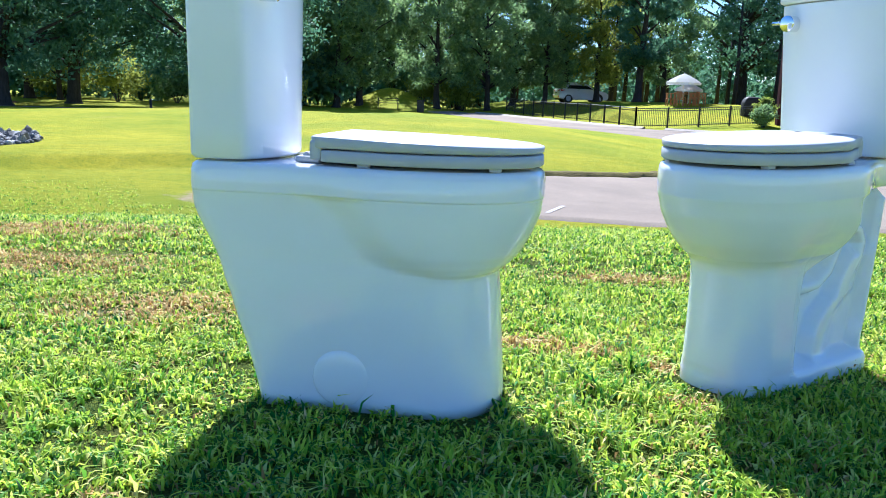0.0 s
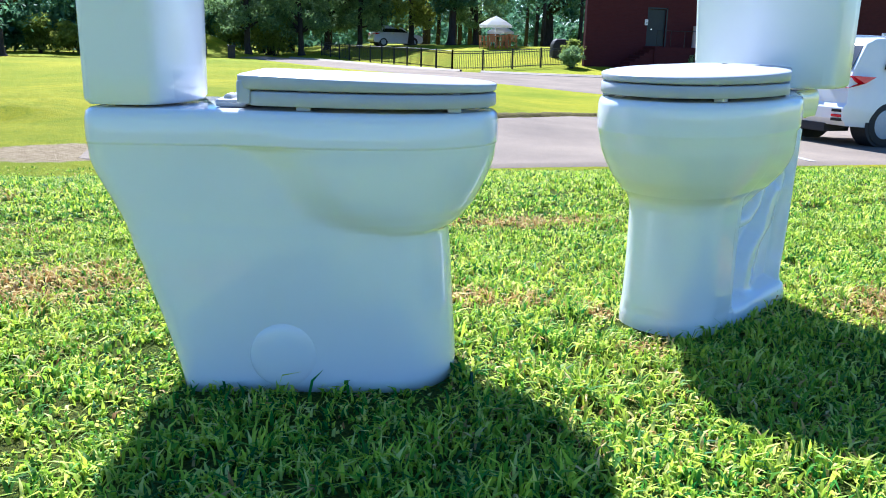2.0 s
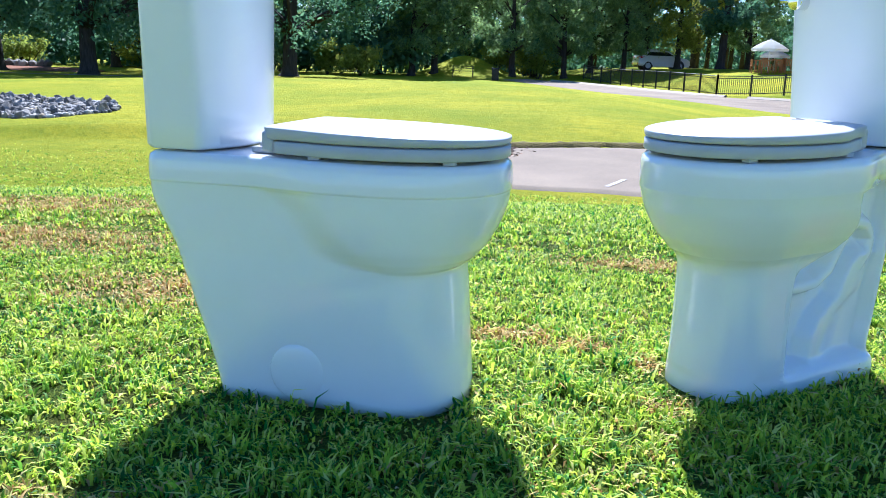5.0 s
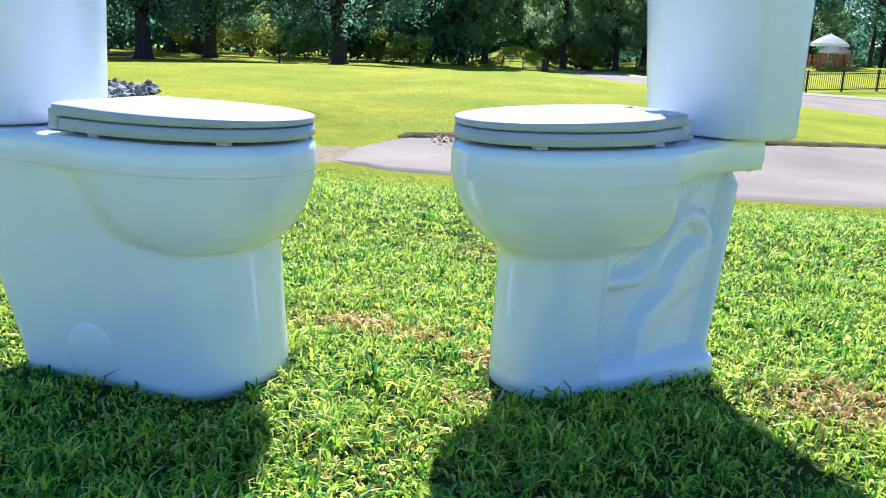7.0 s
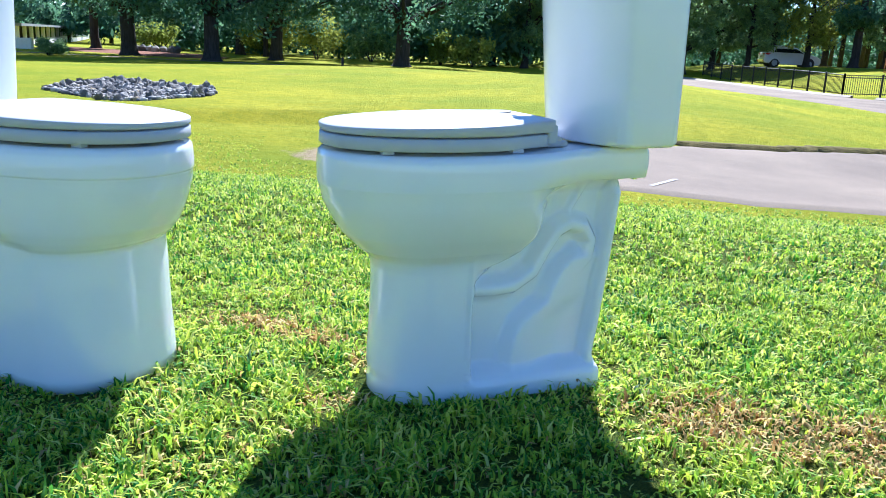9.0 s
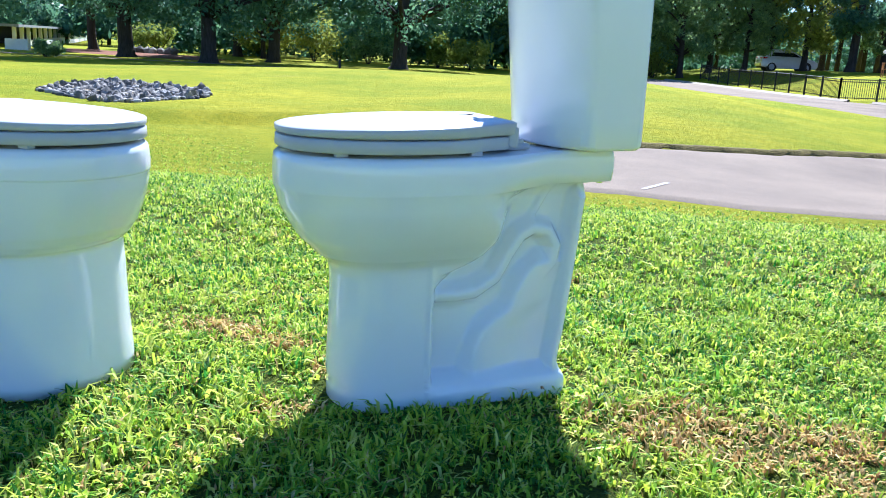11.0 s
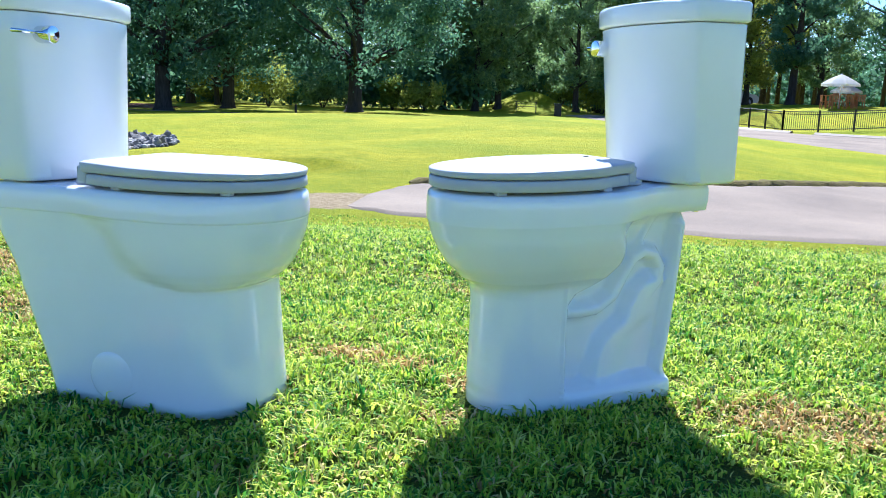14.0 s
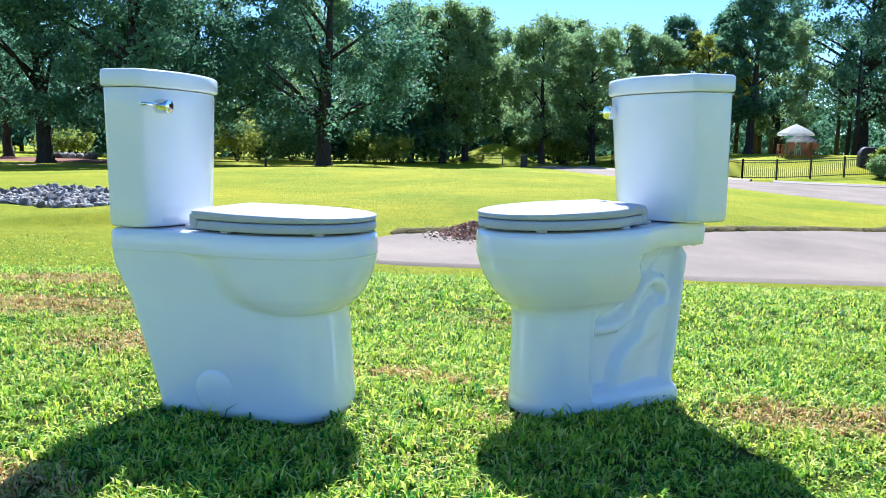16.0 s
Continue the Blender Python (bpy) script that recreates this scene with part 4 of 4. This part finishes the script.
# ---- terrace with umbrellas ----
def umbrella(x, y, radius, top, drop, label):
    root = thing("patio_umbrella", pose(x, y, gz(x, y)), label, "umbrella", "white umbrellas")
    bm = bmesh.new()
    cyl(bm, (0, 0, -0.05), (0, 0, top), 0.03, n=10)
    part("pole", bm, white_paint, root)
    bm = bmesh.new()
    apex = bm.verts.new((0, 0, top))
    loops = []
    for f, dz in ((0.33, 0.26), (0.7, 0.62), (1.0, 1.0)):
        loops.append([bm.verts.new((radius * f * math.cos(a) * (1 if k % 2 == 0 else 0.94), radius * f * math.sin(a) * (1 if k % 2 == 0 else 0.94), top - drop * dz)) for k, a in enumerate(2 * math.pi * i / 16 for i in range(16))])
    low = [bm.verts.new((v.co.x, v.co.y, v.co.z - 0.14)) for v in loops[-1]]
    loops.append(low)
    for i in range(16):
        bm.faces.new((apex, loops[0][i], loops[0][(i + 1) % 16]))
        for p_, q in zip(loops, loops[1:]):
            bm.faces.new((p_[i], q[i], q[(i + 1) % 16], p_[(i + 1) % 16]))
    canopy = part("canopy", bm, canvas, root)
    for i in range(8):
        bm = bmesh.new()
        a = 2 * math.pi * i / 8
        cyl(bm, (0, 0, top - 0.05), (radius * 0.97 * math.cos(a), radius * 0.97 * math.sin(a), top - drop - 0.02), 0.012, n=5)
        part("rib", bm, white_paint, root)
    bm = bmesh.new()
    cyl(bm, (0, 0, top - 0.02), (0, 0, top + 0.08), 0.035, 0.01, 8)
    part("finial", bm, white_paint, root)


umbrella(16.8, 56.0, 1.2, 2.66 - gz(16.8, 56), 0.62, "open white canvas patio umbrella")
umbrella(17.6, 57.4, 1.0, 2.08 - gz(17.5, 57.4), 0.45, "smaller open white canvas patio umbrella")


def patio_table(x, y, rz):
    root = thing("patio_table", pose(x, y, gz(x, y), 0, 0, rz), "orange-brown wooden patio table under an umbrella", "table", "patio tables")
    for k in range(6):
        bm = bmesh.new()
        box(bm, -0.8, 0.8, -0.42 + 0.14 * k, -0.29 + 0.14 * k, 0.71, 0.75, bevel=0.006)
        part("plank", bm, cedar, root)
    for sx in (-0.7, 0.7):
        for sy in (-0.34, 0.34):
            bm = bmesh.new()
            box(bm, sx - 0.04, sx + 0.04, sy - 0.04, sy + 0.04, -0.03, 0.71, bevel=0.006)
            part("leg", bm, cedar, root)


def patio_chair(m):
    root = thing("patio_chair", m, "orange-brown slatted wooden patio chair", "chair", "patio chairs")
    bm = bmesh.new()
    box(bm, -0.24, 0.24, -0.24, 0.24, 0.42, 0.46, bevel=0.01)
    part("seat", bm, cedar, root)
    for k in range(5):
        bm = bmesh.new()
        box(bm, -0.22 + 0.1 * k, -0.16 + 0.1 * k, 0.20, 0.23, 0.46, 0.80, bevel=0.005)
        part("back_slat", bm, cedar, root)
    bm = bmesh.new()
    box(bm, -0.25, 0.25, 0.19, 0.24, 0.78, 0.84, bevel=0.008)
    part("back_rail", bm, cedar, root)
    for sx in (-0.21, 0.21):
        for sy in (-0.21, 0.21):
            bm = bmesh.new()
            box(bm, sx - 0.025, sx + 0.025, sy - 0.025, sy + 0.025, -0.03, 0.42, bevel=0.004)
            part("leg", bm, cedar, root)
    return root


patio_table(16.8, 56.0, 4)
patio_table(17.5, 57.4, -6)
seat0 = patio_chair(pose(16.4, 55.2, gz(16.4, 55.2), 0, 0, 170))
for x, y, rz in ((17.1, 55.0, 184), (17.8, 55.1, 178), (16.0, 56.2, 90), (17.9, 56.9, -80), (17.0, 57.0, 10)):
    copy_thing(seat0, pose(x, y, gz(x, y), 0, 0, rz))


# ---- brick building ----
def building():
    x0, y0, x1, y1, z0, z1 = 19.45, 46.4, 48.0, 60.0, -0.6, 8.0
    root = thing("brick_building", Matrix(), "dark red brick building with a plain wall in shade", "building")
    bm = bmesh.new()
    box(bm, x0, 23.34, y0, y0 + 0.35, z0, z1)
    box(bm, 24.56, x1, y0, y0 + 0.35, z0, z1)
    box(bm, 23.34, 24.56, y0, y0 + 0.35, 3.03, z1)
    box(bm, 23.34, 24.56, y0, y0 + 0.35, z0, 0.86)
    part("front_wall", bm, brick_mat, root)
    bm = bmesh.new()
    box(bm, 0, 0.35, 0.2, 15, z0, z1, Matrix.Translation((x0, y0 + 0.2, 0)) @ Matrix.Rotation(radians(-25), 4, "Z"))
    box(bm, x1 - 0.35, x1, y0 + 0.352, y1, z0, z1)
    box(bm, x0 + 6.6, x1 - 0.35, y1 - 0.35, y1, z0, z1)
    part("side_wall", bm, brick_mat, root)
    bm = bmesh.new()
    box(bm, x0 + 5.8, x1 + 0.3, y0 + 0.4, y1 + 0.3, z1, z1 + 0.35, bevel=0.03)
    part("roof", bm, roof_grey, root)
    bm = bmesh.new()
    box(bm, x0 - 0.035, x0 + 0.55, y0 - 0.04, y0 - 0.002, z0, z1)
    part("corner_pier", bm, brick_mat, root)
    bm = bmesh.new()
    box(bm, 23.34, 24.56, y0 + 0.12, y0 + 0.17, 0.88, 3.01, bevel=0.01)
    door = part("door", bm, dark_door, root, "dark painted steel door")
    for xa, xb, za, zb in ((23.43, 23.34, 0.86, 3.12), (24.56, 24.65, 0.86, 3.12), (23.43, 24.65, 3.03, 3.12)):
        bm = bmesh.new()
        box(bm, xa, xb, y0 - 0.02, y0 + 0.02 - 0.022, za, zb)
        part("door_trim", bm, dark_door, root)
    bm = bmesh.new()
    cyl(bm, (23.66, y0 + 0.12, 1.85), (23.66, y0 + 0.05, 1.85), 0.04, n=10)
    part("door_handle", bm, chrome, door)
    bm = bmesh.new()
    box(bm, 23.18, 23.38, y0 - 0.03, y0 - 0.003, 2.08, 2.42, bevel=0.004)
    sign = part("wall_sign", bm, white_paint, root, "small white notice beside the door")
    for k in range(3):
        bm = bmesh.new()
        box(bm, 23.22, 23.34, y0 - 0.034, y0 - 0.0305, 2.15 + 0.08 * k, 2.175 + 0.08 * k)
        part("notice_line", bm, black_metal, sign)
    # landing and stair below the door
    bm = bmesh.new()
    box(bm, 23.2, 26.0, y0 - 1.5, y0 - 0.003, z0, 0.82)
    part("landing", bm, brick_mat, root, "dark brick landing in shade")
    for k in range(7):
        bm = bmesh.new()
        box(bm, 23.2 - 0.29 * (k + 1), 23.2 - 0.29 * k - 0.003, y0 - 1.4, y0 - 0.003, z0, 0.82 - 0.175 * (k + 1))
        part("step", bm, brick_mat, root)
    for xa in (23.3, 24.2, 25.1, 25.9):
        bm = bmesh.new()
        cyl(bm, (xa, y0 - 1.45, 0.82), (xa, y0 - 1.45, 1.75), 0.022, n=8)
        part("rail_post", bm, black_metal, root)
    bm = bmesh.new()
    cyl(bm, (23.3, y0 - 1.45, 1.75), (25.9, y0 - 1.45, 1.75), 0.022, n=8)
    part("hand_rail", bm, black_metal, root)
    bm = bmesh.new()
    cyl(bm, (26.35, y0 - 0.5, gz(26.35, 45.9) - 0.1), (26.35, y0 - 0.5, 2.1), 0.2, 0.18, 18)
    part("column", bm, pale_stone, root, "pale pink stone column")


building()


def pavilion():
    """The long low white building under the trees, running off into the distance."""
    root = thing("pavilion", Matrix(), "long low white building with a row of posts", "building")
    a, b = Vector((-42.2, 52.0, -0.95)), Vector((-69.8, 100.0, -0.2))
    d = b - a
    flat = Vector((d.x, d.y, 0)).normalized()
    out = Vector((flat.y, -flat.x, 0))

    def slab(name, s0, s1, o0, o1, z0, z1, material):
        bm = bmesh.new()
        ends = []
        for s in (s0, s1):
            p = a + d * s
            h = 1.85 - 0.6 * s
            ends.append([p + out * o + Vector((0, 0, h * z)) for o, z in ((o0, z0), (o1, z0), (o1, z1), (o0, z1))])
        loft(bm, ends)
        bmesh.ops.recalc_face_normals(bm, faces=bm.faces)
        return part(name, bm, material, root)

    slab("low_wall", 0, 1, -0.1, 0.1, -0.1, 0.38, white_paint)
    for k in range(17):
        slab("pillar", k / 17, k / 17 + 0.007, -0.12, 0.12, 0.38, 0.93, white_paint)
    slab("roof", -0.02, 1, -3.5, 0.5, 0.93, 1.03, roof_grey)
    slab("back_wall", 0, 1, -3.2, -3.0, -0.1, 0.93, dark_door)
    bm = box(bmesh.new(), -39.4, -37.7, 47.6, 47.9, -1.2, 0.0, bevel=0.02)
    part("end_wall", bm, white_paint, root)


pavilion()


# ---- parked cars ----
def car_body(bm, profile, half, taper=0.86, n_bulge=3):
    """Skins a side profile (x, z, width share) across the car."""
    rows = []
    for y, k in ((-1, 0.0), (-0.985, 0.35), (-0.9, 0.8), (-0.6, 1.0), (0, 1.03), (0.6, 1.0), (0.9, 0.8), (0.985, 0.35), (1, 0.0)):
        ring = []
        for x, z, w in profile:
            ring.append((x * (0.985 + 0.015 * k), y * half * w, z + (0.02 * k if z > 1.0 else 0)))
        rows.append(ring)
    loft(bm, rows)
    bmesh.ops.recalc_face_normals(bm, faces=bm.faces)


def suv(m, label):
    """x points ahead; the tail is at x = 0."""
    root = thing("parked_car", m, label, "car", "parked cars")
    bm = bmesh.new()
    prof = [(0.12, 0.34, 0.97), (0.02, 0.45, 0.98), (0.0, 0.62, 0.99), (0.06, 0.70, 1.0), (0.05, 0.95, 1.0), (0.10, 1.10, 0.985), (0.16, 1.20, 0.95), (0.50, 1.60, 0.80), (0.72, 1.68, 0.76), (1.5, 1.72, 0.75), (2.4, 1.68, 0.75), (2.75, 1.60, 0.77),
            (3.45, 1.12, 0.95), (4.4, 0.98, 0.94), (4.66, 0.80, 0.92), (4.70, 0.50, 0.92), (4.6, 0.32, 0.93), (4.15, 0.28, 0.96), (3.5, 0.27, 0.97), (1.6, 0.27, 0.97), (1.0, 0.28, 0.97)]
    car_body(bm, prof, 0.93)
    body = part("body", bm, car_paint, root)
    soft_edges(body, 0.03, 3, 25)
    bm = bmesh.new()  # rear window, set proud of the sloping tail
    loft(bm, [[(0.140, y, z) for y, z in ((-0.84, 1.23), (0.84, 1.23))] + [(0.470, y, z) for y, z in ((0.70, 1.585), (-0.70, 1.585))], [(0.185, y, z) for y, z in ((-0.82, 1.20), (0.82, 1.20))] + [(0.52, y, z) for y, z in ((0.68, 1.555), (-0.68, 1.555))]])
    part("rear_window", bm, car_glass, root)
    for s in (1, -1):
        bm = bmesh.new()
        loft(bm, [[(x, s * w, z) for x, z, w in ((0.80, 1.22, 0.900), (0.95, 1.52, 0.795), (2.6, 1.54, 0.775), (3.2, 1.20, 0.905))], [(x, s * (w - 0.05), z) for x, z, w in ((0.80, 1.22, 0.900), (0.95, 1.52, 0.795), (2.6, 1.54, 0.775), (3.2, 1.20, 0.905))]])
        bmesh.ops.recalc_face_normals(bm, faces=bm.faces)
        part("side_window", bm, car_glass, root)
        bm = bmesh.new()
        loft(bm, [[(0.025, s * 0.46, 0.98), (0.040, s * 0.46, 1.07), (0.075, s * 0.955, 1.12), (0.56, s * 0.952, 1.10), (0.34, s * 0.957, 1.00), (0.025, s * 0.945, 0.93)], [(0.12, s * 0.46, 0.98), (0.12, s * 0.46, 1.06), (0.16, s * 0.86, 1.11), (0.54, s * 0.86, 1.09), (0.34, s * 0.86, 1.00), (0.12, s * 0.86, 0.93)]])
        bmesh.ops.recalc_face_normals(bm, faces=bm.faces)
        lens = part("tail_light", bm, lamp_red, root, "red tail light")
        bm = bmesh.new()
        box(bm, 0.010, 0.05, min(s * 0.50, s * 0.86), max(s * 0.50, s * 0.86), 0.955, 0.985, bevel=0.004)
        part("clear_strip", bm, lamp_clear, lens)
        for z in (0.58, 0.50, 0.44):
            bm = bmesh.new()
            box(bm, -0.012, 0.05, min(s * 0.70, s * 0.89), max(s * 0.70, s * 0.89), z - 0.022, z + 0.022, bevel=0.008)
            part("bumper_slot", bm, lamp_red if z == 0.50 else black_metal, root)
        for x in (0.92, 3.72):
            wheel = new("wheel")
            wheel.parent = root
            wheel.matrix_basis = pose(x, s * 0.80, 0.36)
            bm = bmesh.new()
            cyl(bm, (0, -0.12, 0), (0, 0.12, 0), 0.36, n=32)
            soft_edges(part("tyre", bm, rubber, wheel), 0.03, 3)
            bm = bmesh.new()
            cyl(bm, (0, -0.125, 0), (0, 0.125, 0), 0.24, n=24)
            soft_edges(part("rim", bm, plate_mat, wheel), 0.02, 2)
            bm = bmesh.new()
            cyl(bm, (x, s * 0.60, 0.40), (x, s * 0.908, 0.40), 0.42, n=32)
            part("wheel_arch", bm, rubber, root)
        bm = bmesh.new()
        box(bm, 0.9, 2.7, s * 0.62 - 0.02, s * 0.62 + 0.02, 1.74, 1.78, bevel=0.01)
        part("roof_rail", bm, plate_mat, root)
    bm = bmesh.new()
    box(bm, 0.08, 0.6, -0.5, 0.6, 0.22, 0.36, bevel=0.03)
    part("rear_valance", bm, rubber, root)
    bm = bmesh.new()
    box(bm, 0.02, 0.055, -0.27, 0.27, 0.76, 0.90, bevel=0.006)
    plate = part("number_plate", bm, plate_mat, root)
    for k in range(4):
        bm = bmesh.new()
        box(bm, 0.012, 0.0195, -0.2 + 0.11 * k, -0.12 + 0.11 * k, 0.80, 0.86)
        part("plate_bar", bm, car_glass, plate)
    return root


suv(pose(8.38, 10.915, gz(9.5, 10.6) + 0.04, 0, 0, 6), "white sport utility car parked on the asphalt")
suv(pose(11.0, 75.0, gz(12, 75) + 0.02, 0, 0, 8), "white car parked far off beyond the trees")


# ---- grass ----
PATCHES = [(0.74, 0.03, 0.20, 0.13), (0.92, 0.02, 0.16, 0.14), (-0.27, 0.26, 0.13, 0.06), (-0.12, 0.21, 0.10, 0.04), (0.02, 0.12, 0.04, 0.05), (0.02, -0.08, 0.05, 0.05), (-1.74, 1.0, 0.5, 0.25), (-1.16, 0.48, 0.3, 0.2), (-0.84, -0.62, 0.18, 0.12), (-2.0, 1.7, 0.6, 0.3), (1.5, 0.3, 0.25, 0.10), (0.15, 1.0, 0.3, 0.1)]


def blades(rs, x, y, length, width, sink=0.004):
    """Bent, pointed blades of two segments: corners and triangles."""
    n = len(x)
    a = rs.uniform(0, 2 * math.pi, n)
    d = np.stack([np.cos(a), np.sin(a), np.zeros(n)], -1)
    across = np.stack([-np.sin(a), np.cos(a), np.zeros(n)], -1)
    base = np.stack([x, y, ground_z(x, y) - sink], -1)
    lean = np.abs(rs.normal(0.62, 0.38, n))[:, None]
    up = np.array([0, 0, 1.0])
    l, w = length[:, None], width[:, None]
    mid = base + (up * 0.62 + d * lean * 0.35) * l
    tip = mid + (up * np.clip(0.45 - lean * 0.45, -0.12, 0.4) + d * (0.25 + lean * 0.5)) * l
    twist = across + d * rs.normal(0, 0.5, (n, 1))
    quads = np.stack([base - across * w * 0.5, base + across * w * 0.5, mid + twist * w * 0.5, mid - twist * w * 0.5, tip], 1)
    k = np.arange(n)[:, None] * 5
    fa = np.concatenate([k + np.array([0, 1, 2]), k + np.array([0, 2, 3]), k + np.array([3, 2, 4])], 0)
    return quads.reshape(-1, 3), fa


def dryness(x, y):
    out = np.zeros_like(x)
    for cx, cy, ax, ay in PATCHES:
        out = np.maximum(out, np.exp(-((((x - cx) / ax) ** 2 + ((y - cy) / ay) ** 2) ** 1.6)))
    return out


def under_toilet(x, y):
    out = np.zeros(len(x), bool)
    for ox, oy, rz in ((-0.862, 0.018, -8.8), (0.4895, 0.286, 213.8)):
        c, s = math.cos(radians(rz)), math.sin(radians(rz))
        lx, ly = (x - ox) * c + (y - oy) * s, -(x - ox) * s + (y - oy) * c
        out |= ((lx - 0.32) / 0.215) ** 4 + (ly / (0.142 if rz < 0 else 0.092)) ** 4 < 1
    return out


def along_bases(x, y, reach=1.6):
    out = np.zeros(len(x), bool)
    for ox, oy, rz, w in ((-0.862, 0.018, -8.8, 0.155), (0.4895, 0.286, 213.8, 0.105)):
        c, s = math.cos(radians(rz)), math.sin(radians(rz))
        lx, ly = (x - ox) * c + (y - oy) * s, -(x - ox) * s + (y - oy) * c
        r = ((lx - 0.315) / 0.23) ** 4 + (ly / w) ** 4
        out |= (r < reach)
    return out


def grass_field(name, seed, n, x0, x1, y0, y1, l0, l1, w0, w1, label, keep=None):
    rs = np.random.RandomState(seed)
    k = n // 9  # the blades stand in tufts
    tx, ty, spread = rs.uniform(x0, x1, k), rs.uniform(y0, y1, k), rs.uniform(0.004, 0.014, k)
    own = rs.randint(0, k, n)
    x, y = tx[own] + rs.normal(0, 1, n) * spread[own], ty[own] + rs.normal(0, 1, n) * spread[own]
    ok = ~under_toilet(x, y)
    if keep is not None:
        ok &= keep(x, y)
    x, y = x[ok], y[ok]
    n = len(x)
    own = own[ok]
    tall = rs.uniform(0.65, 1.3, k)
    tuft = 0.8 + 0.5 * np.sin(x * 9 + 3 * np.sin(y * 7)) * np.sin(y * 11 + 2 * np.sin(x * 5)) * 0.6
    length = rs.uniform(l0, l1, n) * tuft * tall[own]
    width = rs.uniform(w0, w1, n)
    if keep is not along_bases:  # trodden down where the toilets were set
        length = np.where(along_bases(x, y, 3.0), length * 0.6, length)
    streak = np.clip(np.sin(x * 2.3 + 1.7 * np.sin(y * 3.1)) * np.sin(y * 4.7 + x * 1.3) - 0.1, 0, 1)
    dry = rs.uniform(0, 1, n) < 0.025 + 0.10 * streak + 0.85 * dryness(x, y) * rs.uniform(0.5, 1.1, n)
    length = np.where(dry, length * 0.85, length * (1 - 0.25 * dryness(x, y)))
    for tag, sel, mat in (("", ~dry, blade), ("dry_", dry, dry_blade)):
        co, fa = blades(rs, x[sel], y[sel], length[sel], width[sel])
        tagged(new(tag + name, mesh_arrays(tag + name, co, fa, mat)), ("dry straw-coloured " if tag else "") + label, "grass", kind="stuff")


grass_field("grass", 1, 260000, -2.1, 2.2, -1.15, 1.1, 0.015, 0.038, 0.0026, 0.0056, "short green lawn grass round the toilets")
grass_field("grass", 2, 170000, -3.2, 3.6, 1.1, 3.2, 0.014, 0.036, 0.0032, 0.0072, "short green lawn grass")
verge = np.random.RandomState(77)
grass_field("grass", 3, 150000, -7.0, 6.4, 3.2, 9.6, 0.016, 0.034, 0.005, 0.010, "short green lawn grass by the drive", lambda x, y: (y < np.interp(x, [-7, -4.2, -3.4, -1.4, 0.6, 3.5, 6.2], [9.6, 9.6, 6.95, 6.4, 6.3, 6.4, 6.95])) & (verge.uniform(0, 1, len(x)) > ease(3.6, 9.2, y)))
grass_field("grass", 4, 30000, -2.4, 2.4, -2.6, -1.15, 0.014, 0.036, 0.004, 0.008, "short green lawn grass")
grass_field("grass", 6, 9000, -1.0, 0.7, -0.4, 0.6, 0.016, 0.050, 0.003, 0.006, "longer uncut grass at the foot of the toilets", along_bases)
rs = np.random.RandomState(31)
tx, ty = -0.63 + rs.normal(0, 0.008, 7), -0.165 + rs.normal(0, 0.006, 7)
co, fa = blades(rs, tx, ty, rs.uniform(0.03, 0.06, 7), rs.uniform(0.004, 0.006, 7))
tagged(new("grass_tuft", mesh_arrays("grass_tuft", co, fa, blade)), "taller green grass tuft against the skirted toilet", "grass", kind="stuff")
